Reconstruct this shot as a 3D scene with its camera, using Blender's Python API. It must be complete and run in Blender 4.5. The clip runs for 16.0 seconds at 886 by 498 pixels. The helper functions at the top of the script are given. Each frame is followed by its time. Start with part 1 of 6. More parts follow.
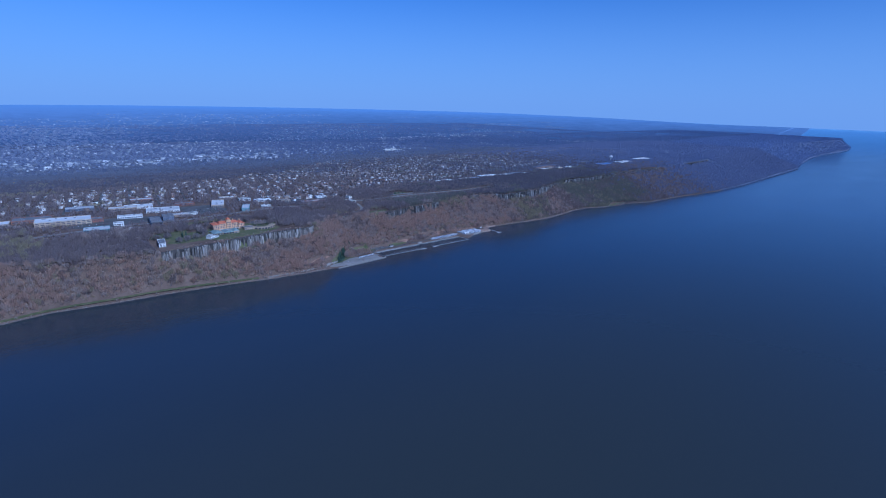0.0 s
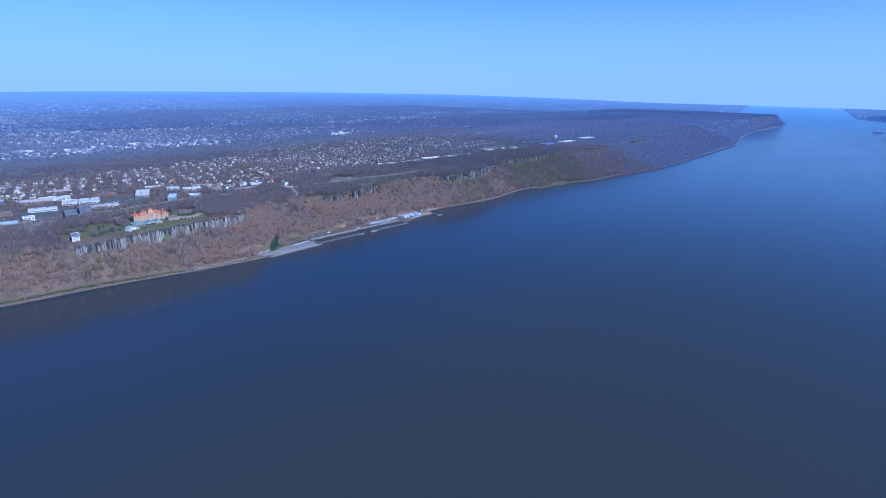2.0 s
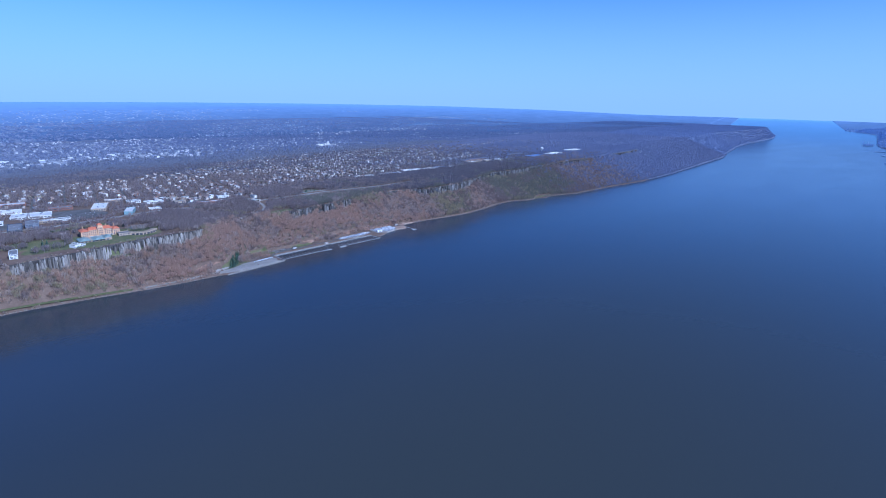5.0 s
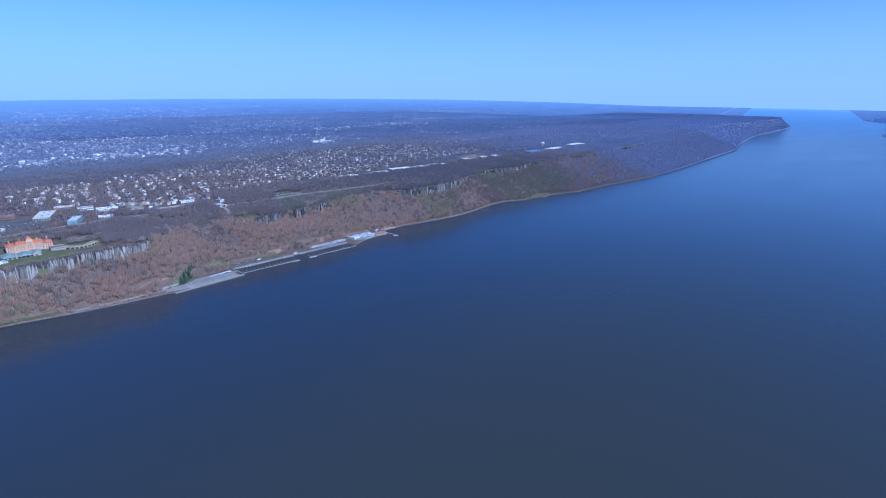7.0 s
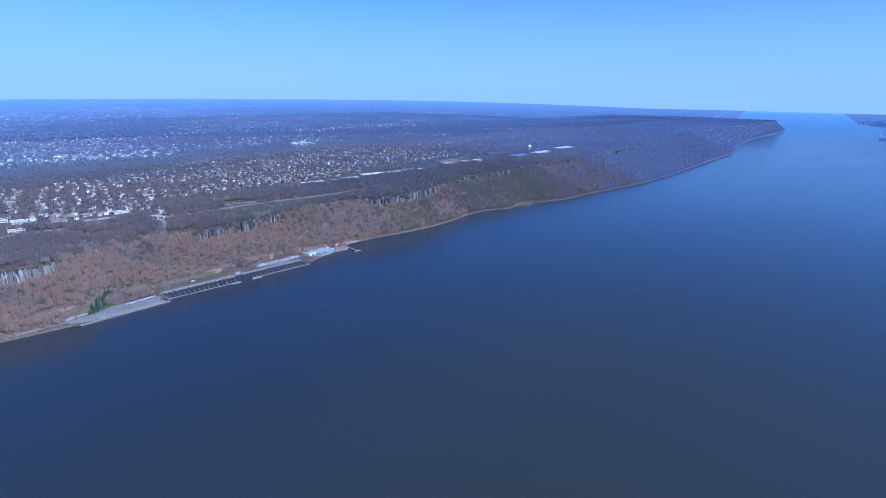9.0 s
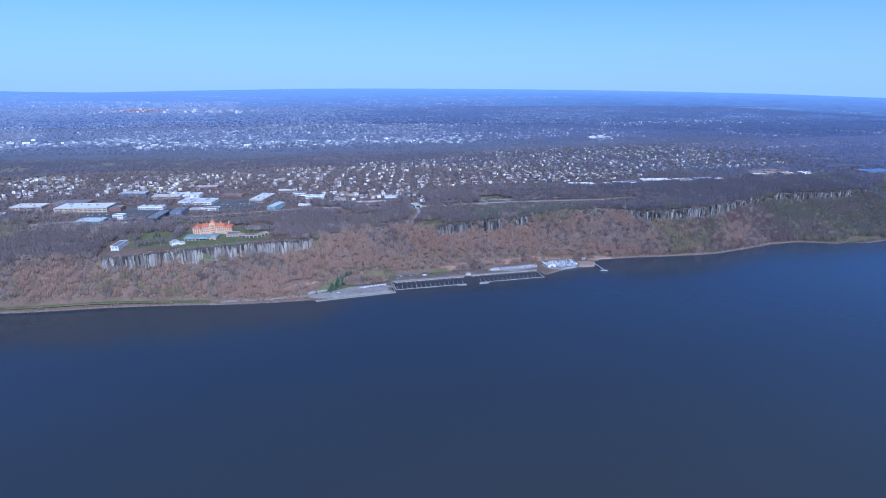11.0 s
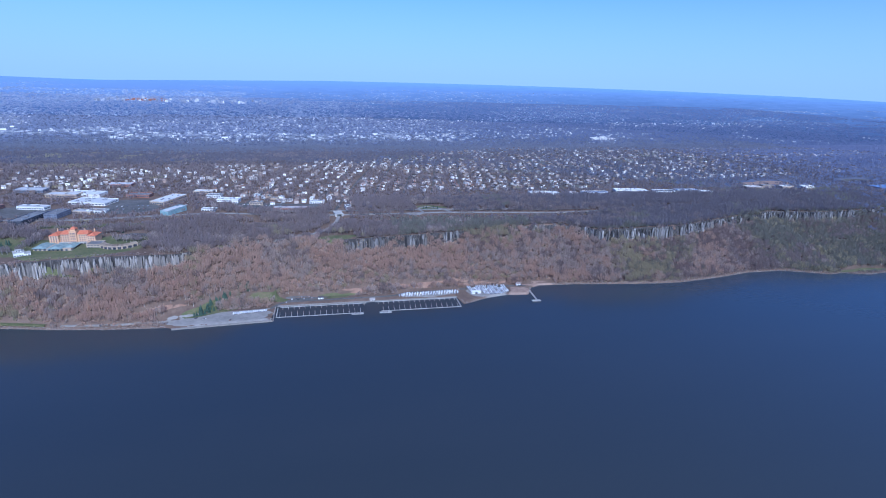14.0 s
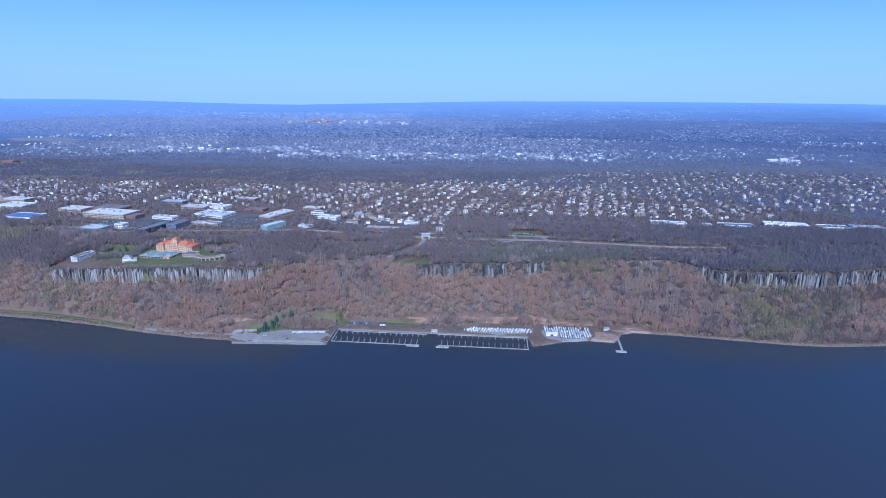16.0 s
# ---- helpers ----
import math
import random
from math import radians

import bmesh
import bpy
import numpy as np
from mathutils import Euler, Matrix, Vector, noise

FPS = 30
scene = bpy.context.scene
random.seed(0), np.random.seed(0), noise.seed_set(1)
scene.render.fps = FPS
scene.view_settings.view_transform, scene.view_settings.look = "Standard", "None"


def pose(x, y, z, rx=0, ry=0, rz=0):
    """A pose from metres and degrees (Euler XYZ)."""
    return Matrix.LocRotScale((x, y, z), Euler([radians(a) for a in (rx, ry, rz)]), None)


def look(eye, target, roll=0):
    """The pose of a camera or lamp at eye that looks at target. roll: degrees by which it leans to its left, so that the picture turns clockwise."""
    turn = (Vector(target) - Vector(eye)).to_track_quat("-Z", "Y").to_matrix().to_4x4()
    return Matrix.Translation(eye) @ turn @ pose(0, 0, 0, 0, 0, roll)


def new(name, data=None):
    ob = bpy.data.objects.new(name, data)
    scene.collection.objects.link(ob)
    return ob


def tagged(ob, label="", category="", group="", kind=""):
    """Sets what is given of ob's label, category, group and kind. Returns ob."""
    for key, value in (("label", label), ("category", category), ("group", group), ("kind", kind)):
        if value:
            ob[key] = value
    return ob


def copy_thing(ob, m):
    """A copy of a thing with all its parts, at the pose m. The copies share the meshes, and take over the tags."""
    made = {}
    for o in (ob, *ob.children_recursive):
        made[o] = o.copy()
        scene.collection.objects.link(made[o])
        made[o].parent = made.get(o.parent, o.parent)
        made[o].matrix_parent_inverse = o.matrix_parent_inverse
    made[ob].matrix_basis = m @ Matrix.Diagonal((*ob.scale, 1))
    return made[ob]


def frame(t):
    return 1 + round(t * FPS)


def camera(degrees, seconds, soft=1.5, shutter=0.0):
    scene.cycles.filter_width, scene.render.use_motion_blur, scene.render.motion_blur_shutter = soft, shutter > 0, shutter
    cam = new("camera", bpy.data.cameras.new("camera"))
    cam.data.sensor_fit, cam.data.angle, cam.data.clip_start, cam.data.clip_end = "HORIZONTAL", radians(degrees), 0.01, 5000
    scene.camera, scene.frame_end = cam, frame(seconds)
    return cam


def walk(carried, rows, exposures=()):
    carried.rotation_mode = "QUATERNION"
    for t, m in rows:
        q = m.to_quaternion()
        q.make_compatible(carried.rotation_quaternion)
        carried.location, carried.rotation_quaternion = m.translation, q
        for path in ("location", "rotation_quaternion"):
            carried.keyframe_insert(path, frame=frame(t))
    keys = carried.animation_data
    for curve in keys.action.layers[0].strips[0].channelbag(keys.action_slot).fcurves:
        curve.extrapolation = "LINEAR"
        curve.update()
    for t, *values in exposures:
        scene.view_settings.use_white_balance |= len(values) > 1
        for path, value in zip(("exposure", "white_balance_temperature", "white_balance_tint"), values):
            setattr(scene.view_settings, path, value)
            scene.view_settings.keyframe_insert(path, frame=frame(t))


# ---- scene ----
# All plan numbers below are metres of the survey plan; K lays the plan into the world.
K = 0.44
cam = camera(78.1, 16.0, soft=0.95)
PATH = [
    (0.0, 1011.0, -722.5, 353.6, 75.06, -1.27, 48.62),
    (0.5, 1018.6, -711.2, 353.2, 74.67, -1.43, 47.80),
    (1.0, 1025.6, -699.6, 352.8, 74.33, -1.34, 46.80),
    (1.5, 1031.6, -688.1, 352.5, 73.86, -1.01, 45.37),
    (2.0, 1036.4, -677.3, 352.1, 73.38, -0.63, 43.98),
    (2.5, 1040.3, -667.6, 351.5, 73.54, -0.62, 42.81),
    (3.0, 1043.0, -659.0, 350.8, 74.02, -1.05, 42.00),
    (3.5, 1045.0, -649.7, 349.9, 74.50, -1.32, 42.01),
    (4.0, 1045.8, -639.1, 349.2, 74.73, -1.17, 43.63),
    (6.5, 1002.1, -492.1, 348.6, 74.17, -0.23, 43.30),
    (7.0, 988.3, -454.1, 347.2, 73.89, -0.11, 44.35),
    (7.5, 973.8, -416.3, 345.7, 73.66, -0.53, 44.57),
    (8.0, 958.5, -379.8, 344.0, 74.01, -1.01, 44.89),
    (8.5, 942.1, -343.6, 342.2, 73.89, -0.88, 44.42),
    (9.0, 925.0, -306.2, 340.7, 74.05, -0.40, 43.73),
    (11.5, 847.3, -104.1, 348.0, 72.74, -0.49, 79.10),
    (12.0, 829.5, -66.3, 347.5, 72.99, -0.18, 78.20),
    (12.5, 811.0, -29.0, 346.7, 73.01, 0.00, 76.77),
    (13.0, 791.4, 8.3, 345.8, 72.91, 0.08, 76.43),
    (13.5, 771.4, 45.0, 345.0, 72.57, -0.76, 75.97),
    (14.0, 751.3, 81.7, 344.2, 72.39, -1.72, 78.20),
    (14.5, 731.7, 118.7, 343.3, 72.76, -1.82, 78.99),
    (15.0, 713.2, 156.2, 342.5, 73.40, -1.55, 78.34),
    (15.5, 697.0, 192.6, 341.8, 73.91, -0.91, 79.03),
    (15.7, 691.5, 206.3, 341.6, 73.91, -0.90, 79.22),
    (15.8, 688.7, 213.2, 341.5, 73.93, -0.70, 84.43),
    (15.9, 686.0, 220.1, 341.4, 73.97, -0.50, 89.68),
    (16.0, 683.2, 226.9, 341.2, 74.03, -0.28, 95.41),
]
EXPOSURES = [(0.0, -0.74, 4240), (0.2, -0.46, 4360), (0.4, -0.09, 4470), (0.6, -0.07, 4510), (9.2, 0.0, 4530), (11.3, 0.03, 4700), (16.0, 0.01, 4700)]
walk(cam, [(t, pose(K * x, K * y, K * z, rx, ry, rz)) for t, x, y, z, rx, ry, rz in PATH],
     [(t, s, kelvin, 13) for t, s, kelvin in EXPOSURES])

# ---- sky and sun: clear spring day, sun over the river's south end ----
SUN_HEADING, SUN_HEIGHT = (86.0, 38.0)
world = bpy.data.worlds.new("sky")
scene.world = world
world.use_nodes = True
sky = world.node_tree.nodes.new("ShaderNodeTexSky")
sky.sky_type, sky.sun_disc = "NISHITA", False
sky.sun_elevation, sky.sun_rotation = radians(SUN_HEIGHT), radians(SUN_HEADING)
sky.air_density, sky.dust_density, sky.ozone_density = 1.0, 0.2, 3.0
tint = world.node_tree.nodes.new("ShaderNodeMix")
tint.data_type, tint.blend_type = "RGBA", "MULTIPLY"
tint.inputs[0].default_value, tint.inputs[7].default_value = 1.0, (0.6, 0.88, 1.38, 1.0)
world.node_tree.links.new(sky.outputs[0], tint.inputs[6])
# pale haze low in the sky, all round
coord, part_z = world.node_tree.nodes.new("ShaderNodeTexCoord"), world.node_tree.nodes.new("ShaderNodeSeparateXYZ")
world.node_tree.links.new(coord.outputs["Generated"], part_z.inputs[0])
low_sky, haze = world.node_tree.nodes.new("ShaderNodeMapRange"), world.node_tree.nodes.new("ShaderNodeMix")
low_sky.interpolation_type = "SMOOTHERSTEP"
low_sky.inputs["From Min"].default_value, low_sky.inputs["From Max"].default_value = -0.05, 0.3
low_sky.inputs["To Min"].default_value, low_sky.inputs["To Max"].default_value = 0.85, 0.0
world.node_tree.links.new(part_z.outputs["Z"], low_sky.inputs["Value"])
haze.data_type = "RGBA"
world.node_tree.links.new(low_sky.outputs[0], haze.inputs[0])
world.node_tree.links.new(tint.outputs[2], haze.inputs[6])
haze.inputs[7].default_value = (5.0, 6.8, 10.1, 1.0)
world.node_tree.links.new(haze.outputs[2], world.node_tree.nodes["Background"].inputs[0])
world.node_tree.nodes["Background"].inputs[1].default_value = 0.088
lamp = bpy.data.lights.new("sun", "SUN")
lamp.energy, lamp.angle, lamp.color = 4.9, radians(0.5), (1.0, 0.92, 0.8)
sun = new("sun", lamp)
h, e = radians(SUN_HEADING), radians(SUN_HEIGHT)
sun.matrix_world = look((math.sin(h) * math.cos(e) * 900, math.cos(h) * math.cos(e) * 900, math.sin(e) * 900), (0, 0, 0))


# ---- materials ----
def mat(name, colors, size=6.0, rough=0.85, bump=0.0, bump_size=None, island=0.0, spec=0.3, metal=0.0, big=0.0, objects=0.0, stretch=(1, 1, 1), thin=0.0):
    """A mottled surface: colours over noise of that size in plan metres; big: a second, larger scale; island, objects: how much each piece differs."""
    m = bpy.data.materials.new(name)
    m.use_nodes = True
    n, l = m.node_tree.nodes, m.node_tree.links
    b = n["Principled BSDF"]
    b.inputs["Roughness"].default_value, b.inputs["Metallic"].default_value = rough, metal
    b.inputs["Specular IOR Level"].default_value = spec
    geo, pos = n.new("ShaderNodeNewGeometry"), n.new("ShaderNodeMapping")
    l.new(geo.outputs["Position"], pos.inputs["Vector"])
    pos.inputs["Scale"].default_value = stretch
    tex = n.new("ShaderNodeTexNoise")
    tex.inputs["Scale"].default_value, tex.inputs["Detail"].default_value = 1 / (size * K), 5
    tex.inputs["Roughness"].default_value = 0.62
    l.new(pos.outputs[0], tex.inputs["Vector"])
    value = tex.outputs["Fac"]

    def blend(a, b_, amount):
        mix = n.new("ShaderNodeMix")
        mix.inputs[0].default_value = amount
        l.new(a, mix.inputs[2])
        l.new(b_, mix.inputs[3])
        return mix.outputs[0]

    if big:
        wide = n.new("ShaderNodeTexNoise")
        wide.inputs["Scale"].default_value, wide.inputs["Detail"].default_value = 1 / (big * K), 3
        l.new(geo.outputs["Position"], wide.inputs["Vector"])
        value = blend(value, wide.outputs["Fac"], 0.5)
    if island:
        value = blend(value, geo.outputs["Random Per Island"], island)
    if objects:
        info = n.new("ShaderNodeObjectInfo")
        value = blend(value, info.outputs["Random"], objects)
    ramp = n.new("ShaderNodeValToRGB")
    lo, hi = (0.32, 0.68) if not (island or objects) else (0.2, 0.8)
    while len(ramp.color_ramp.elements) < len(colors):
        ramp.color_ramp.elements.new(0.5)
    for i, c in enumerate(colors):
        ramp.color_ramp.elements[i].position = lo + (hi - lo) * i / max(1, len(colors) - 1)
        ramp.color_ramp.elements[i].color = (*c, 1)
    l.new(value, ramp.inputs["Fac"])
    l.new(ramp.outputs["Color"], b.inputs["Base Color"])
    if bump:
        rough_tex = n.new("ShaderNodeTexNoise")
        rough_tex.inputs["Scale"].default_value, rough_tex.inputs["Detail"].default_value = 1 / ((bump_size or size / 2) * K), 4
        l.new(pos.outputs[0], rough_tex.inputs["Vector"])
        bm_ = n.new("ShaderNodeBump")
        bm_.inputs["Strength"].default_value, bm_.inputs["Distance"].default_value = min(1, bump), (bump_size or size / 2) * K * 0.5
        l.new(rough_tex.outputs["Fac"], bm_.inputs["Height"])
        l.new(bm_.outputs[0], b.inputs["Normal"])
    if thin:
        lucent, both = n.new("ShaderNodeBsdfTranslucent"), n.new("ShaderNodeMixShader")
        l.new(ramp.outputs["Color"], lucent.inputs["Color"])
        both.inputs[0].default_value = thin
        l.new(b.outputs[0], both.inputs[1])
        l.new(lucent.outputs[0], both.inputs[2])
        l.new(both.outputs[0], n["Material Output"].inputs["Surface"])
    return m


M_FLOOR = mat("woodland_floor", [(0.1, 0.07, 0.054), (0.15, 0.107, 0.082), (0.205, 0.15, 0.116)], 9, 0.95, 0.5, 5, big=50)
# far ground: distance haze put into its colour as blue
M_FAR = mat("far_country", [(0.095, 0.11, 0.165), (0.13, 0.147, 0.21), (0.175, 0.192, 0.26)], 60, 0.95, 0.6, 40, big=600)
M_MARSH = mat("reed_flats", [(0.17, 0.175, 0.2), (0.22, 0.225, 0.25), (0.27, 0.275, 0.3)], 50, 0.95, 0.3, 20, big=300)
# far buildings: haze put into the colours, bluer and with less contrast
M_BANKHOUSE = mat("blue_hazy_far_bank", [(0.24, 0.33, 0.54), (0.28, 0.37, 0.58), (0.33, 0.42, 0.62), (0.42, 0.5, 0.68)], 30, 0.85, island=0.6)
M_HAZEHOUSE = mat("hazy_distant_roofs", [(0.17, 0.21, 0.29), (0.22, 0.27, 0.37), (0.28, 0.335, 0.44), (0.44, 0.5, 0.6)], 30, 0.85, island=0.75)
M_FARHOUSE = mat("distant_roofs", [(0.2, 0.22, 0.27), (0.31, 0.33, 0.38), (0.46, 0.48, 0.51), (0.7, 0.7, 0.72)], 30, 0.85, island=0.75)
M_GRASS = mat("grass", [(0.075, 0.085, 0.04), (0.12, 0.13, 0.06), (0.19, 0.155, 0.095)], 4, 0.95, 0.4, 2, big=18)
M_TWIG = mat("bare_twigs", [(0.42, 0.3, 0.24), (0.53, 0.385, 0.31), (0.62, 0.465, 0.375), (0.7, 0.56, 0.47)], 16, 0.95, island=0.22, big=60, thin=0.6)
M_TWIG_GREY = mat("grey_bare_twigs", [(0.42, 0.345, 0.3), (0.54, 0.45, 0.395), (0.65, 0.56, 0.5)], 16, 0.95, island=0.22, big=70, thin=0.6)
# northern twigs: dimmer light and haze put into these two colours
M_TWIG_COOL = mat("cool_grey_twigs", [(0.16, 0.146, 0.164), (0.222, 0.203, 0.224), (0.3, 0.276, 0.3)], 18, 0.95, island=0.4, big=120, thin=0.45)
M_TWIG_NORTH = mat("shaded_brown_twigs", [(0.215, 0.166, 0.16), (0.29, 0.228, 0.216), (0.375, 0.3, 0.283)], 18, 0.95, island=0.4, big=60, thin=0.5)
# river woods: distance haze put into the twig colour as blue
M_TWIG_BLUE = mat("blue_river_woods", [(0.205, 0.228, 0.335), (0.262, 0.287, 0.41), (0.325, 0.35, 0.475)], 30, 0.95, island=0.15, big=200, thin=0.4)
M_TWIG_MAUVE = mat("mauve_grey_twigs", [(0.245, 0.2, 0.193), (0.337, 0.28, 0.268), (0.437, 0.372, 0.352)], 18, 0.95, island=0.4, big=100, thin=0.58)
# northern copy of the buds, dimmer light put into its colour
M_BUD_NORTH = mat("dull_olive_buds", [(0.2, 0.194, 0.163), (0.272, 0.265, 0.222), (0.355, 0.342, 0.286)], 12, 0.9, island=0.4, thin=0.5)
# far woods from here: distance haze put into the colours, bluer and paler
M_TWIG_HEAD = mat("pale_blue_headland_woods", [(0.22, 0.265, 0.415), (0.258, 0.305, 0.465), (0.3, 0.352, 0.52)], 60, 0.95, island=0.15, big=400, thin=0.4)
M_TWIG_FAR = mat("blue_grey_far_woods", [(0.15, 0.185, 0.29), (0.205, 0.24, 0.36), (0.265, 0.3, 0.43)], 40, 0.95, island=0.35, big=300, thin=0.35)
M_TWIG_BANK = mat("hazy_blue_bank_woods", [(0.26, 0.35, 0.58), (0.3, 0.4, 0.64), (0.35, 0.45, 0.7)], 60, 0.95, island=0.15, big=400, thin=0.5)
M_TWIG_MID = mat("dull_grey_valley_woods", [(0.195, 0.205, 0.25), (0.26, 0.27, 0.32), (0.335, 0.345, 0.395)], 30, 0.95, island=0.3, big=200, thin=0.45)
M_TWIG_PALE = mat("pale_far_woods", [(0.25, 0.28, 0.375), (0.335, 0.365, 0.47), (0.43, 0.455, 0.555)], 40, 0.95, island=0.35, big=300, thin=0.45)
M_BUD = mat("budding_leaves", [(0.32, 0.285, 0.195), (0.44, 0.39, 0.265), (0.55, 0.485, 0.34)], 12, 0.9, island=0.4, thin=0.55)
M_PINE = mat("pine_needles", [(0.035, 0.065, 0.05), (0.055, 0.095, 0.07), (0.08, 0.12, 0.085)], 5, 0.9, island=0.4)
M_BARK = mat("grey_bark", [(0.22, 0.19, 0.175), (0.34, 0.3, 0.27), (0.46, 0.42, 0.38)], 2.5, 0.9, island=0.5)
M_ROCK = mat("cliff_rock", [(0.12, 0.11, 0.1), (0.2, 0.183, 0.167), (0.29, 0.268, 0.245), (0.41, 0.382, 0.352)], 2.2, 0.92, 1.0, 1.6, big=9, objects=0.6, stretch=(1, 1, 0.1))
# the same cliff rock, shade put into its colour for the northern cliffs
M_ROCK_DIM = mat("dark_weathered_rock", [(0.05, 0.048, 0.05), (0.105, 0.1, 0.1), (0.175, 0.168, 0.166), (0.29, 0.28, 0.275)], 2.2, 0.92, 1.0, 1.6, big=9, objects=0.75, stretch=(1, 1, 0.1))
# near-black rock colour that stands for the shade between columns
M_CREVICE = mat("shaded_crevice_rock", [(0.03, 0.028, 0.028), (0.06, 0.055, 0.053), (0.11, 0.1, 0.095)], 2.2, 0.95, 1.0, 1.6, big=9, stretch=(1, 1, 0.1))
M_STONE = mat("shore_stone", [(0.16, 0.15, 0.14), (0.27, 0.25, 0.23), (0.38, 0.36, 0.33)], 3, 0.9, 0.4, 1, island=0.5)
M_SOIL = mat("bare_red_soil", [(0.2, 0.125, 0.09), (0.27, 0.17, 0.12), (0.33, 0.225, 0.165)], 5, 0.95, 0.3, 1, big=20)
M_SAND = mat("pink_sand", [(0.23, 0.16, 0.12), (0.3, 0.21, 0.16), (0.36, 0.275, 0.215)], 6, 0.95, 0.2, 1)
M_GRAVEL = mat("pale_gravel", [(0.2, 0.19, 0.175), (0.28, 0.265, 0.245), (0.35, 0.33, 0.3)], 5, 0.95, 0.3, 0.8, big=30)
M_ASPHALT = mat("worn_asphalt", [(0.085, 0.082, 0.08), (0.13, 0.127, 0.123), (0.19, 0.185, 0.175)], 6, 0.95, 0.2, 1, big=40, spec=0.08)
M_ROAD = mat("bleached_asphalt", [(0.18, 0.175, 0.168), (0.25, 0.243, 0.233), (0.32, 0.31, 0.295)], 6, 0.95, 0.2, 1, big=40, spec=0.08)
M_CONCRETE = mat("pale_concrete", [(0.3, 0.29, 0.27), (0.42, 0.41, 0.38), (0.5, 0.49, 0.46)], 5, 0.85, 0.2, 1)
M_DOCK = mat("weathered_dock_boards", [(0.22, 0.22, 0.21), (0.34, 0.335, 0.32), (0.46, 0.455, 0.44)], 2, 0.9, 0.3, 0.5, objects=0.4)
M_WHITE = mat("white_paint", [(0.66, 0.66, 0.64), (0.76, 0.76, 0.74), (0.82, 0.82, 0.8)], 4, 0.6, objects=0.3)
M_WRAP = mat("white_boat_cover", [(0.5, 0.53, 0.58), (0.74, 0.75, 0.76), (0.86, 0.86, 0.86)], 2, 0.45, 0.2, 0.6, objects=0.7)
M_HULL = mat("boat_hull_paint", [(0.04, 0.06, 0.14), (0.45, 0.45, 0.46), (0.7, 0.7, 0.7)], 3, 0.35, objects=0.75)
M_STEEL = mat("dull_steel", [(0.25, 0.26, 0.27), (0.4, 0.41, 0.42)], 2, 0.5, metal=0.6)
M_ORANGE = mat("orange_stucco", [(0.54, 0.33, 0.19), (0.62, 0.4, 0.245), (0.68, 0.47, 0.31)], 3, 0.85, 0.3, 1, big=14)
M_REDTILE = mat("red_roof_tiles", [(0.42, 0.12, 0.065), (0.52, 0.17, 0.09), (0.58, 0.22, 0.13)], 3, 0.85, 0.4, 0.8)
M_TEAL = mat("verdigris_roof", [(0.16, 0.22, 0.22), (0.23, 0.3, 0.29), (0.31, 0.36, 0.34)], 4, 0.8, 0.2, 1)
M_GLASS = mat("window_glass", [(0.05, 0.06, 0.08), (0.1, 0.12, 0.15)], 4, 0.28, spec=0.35)
M_PALEROOF = mat("pale_flat_roof", [(0.4, 0.4, 0.4), (0.54, 0.54, 0.53), (0.7, 0.7, 0.69)], 9, 0.8, 0.15, 1, big=40, objects=0.5)
M_GREYROOF = mat("grey_flat_roof", [(0.13, 0.13, 0.135), (0.2, 0.2, 0.205), (0.28, 0.28, 0.28)], 9, 0.85, 0.15, 1, big=40)
M_TAN = mat("tan_brick", [(0.34, 0.26, 0.19), (0.44, 0.35, 0.26), (0.5, 0.42, 0.33)], 4, 0.85, 0.2, 0.6, big=25)
M_BRICK = mat("red_brick", [(0.22, 0.1, 0.075), (0.3, 0.14, 0.1), (0.36, 0.2, 0.15)], 4, 0.85, 0.2, 0.6, big=25)
M_BLUE = mat("blue_metal_roof", [(0.09, 0.16, 0.33), (0.13, 0.21, 0.42), (0.2, 0.28, 0.48)], 8, 0.6, 0.1, 2)
M_SLATE = mat("blue_grey_cladding", [(0.13, 0.15, 0.2), (0.19, 0.21, 0.27), (0.27, 0.29, 0.34)], 8, 0.6, 0.1, 2)
M_BLUEGREEN = mat("teal_metal_cladding", [(0.15, 0.25, 0.28), (0.22, 0.33, 0.35), (0.3, 0.4, 0.42)], 6, 0.6, 0.1, 2)
M_DARK = mat("dark_glass_front", [(0.025, 0.03, 0.045), (0.05, 0.055, 0.075), (0.08, 0.085, 0.1)], 6, 0.2, spec=0.6)
M_HOUSE = mat("house_siding", [(0.26, 0.21, 0.17), (0.4, 0.37, 0.34), (0.6, 0.59, 0.57), (0.82, 0.82, 0.81)], 30, 0.8, island=0.75)
M_HOUSE_ONE = mat("painted_siding", [(0.3, 0.23, 0.19), (0.5, 0.45, 0.41), (0.7, 0.68, 0.66), (0.84, 0.84, 0.83)], 30, 0.8, objects=0.8)
M_SHINGLE = mat("roof_shingles", [(0.07, 0.062, 0.06), (0.16, 0.115, 0.095), (0.24, 0.19, 0.165), (0.42, 0.4, 0.38)], 20, 0.85, 0.2, 1, island=0.7)
M_SHINGLE_ONE = mat("asphalt_shingles", [(0.08, 0.07, 0.068), (0.17, 0.125, 0.105), (0.27, 0.215, 0.19), (0.42, 0.4, 0.38)], 20, 0.85, 0.2, 1, objects=0.75)
M_CAR = mat("car_paint", [(0.03, 0.03, 0.04), (0.25, 0.06, 0.05), (0.5, 0.5, 0.52), (0.75, 0.75, 0.76)], 9, 0.3, spec=0.5, objects=0.8)
M_TYRE = mat("black_rubber", [(0.015, 0.015, 0.015), (0.03, 0.03, 0.03)], 1, 0.9)

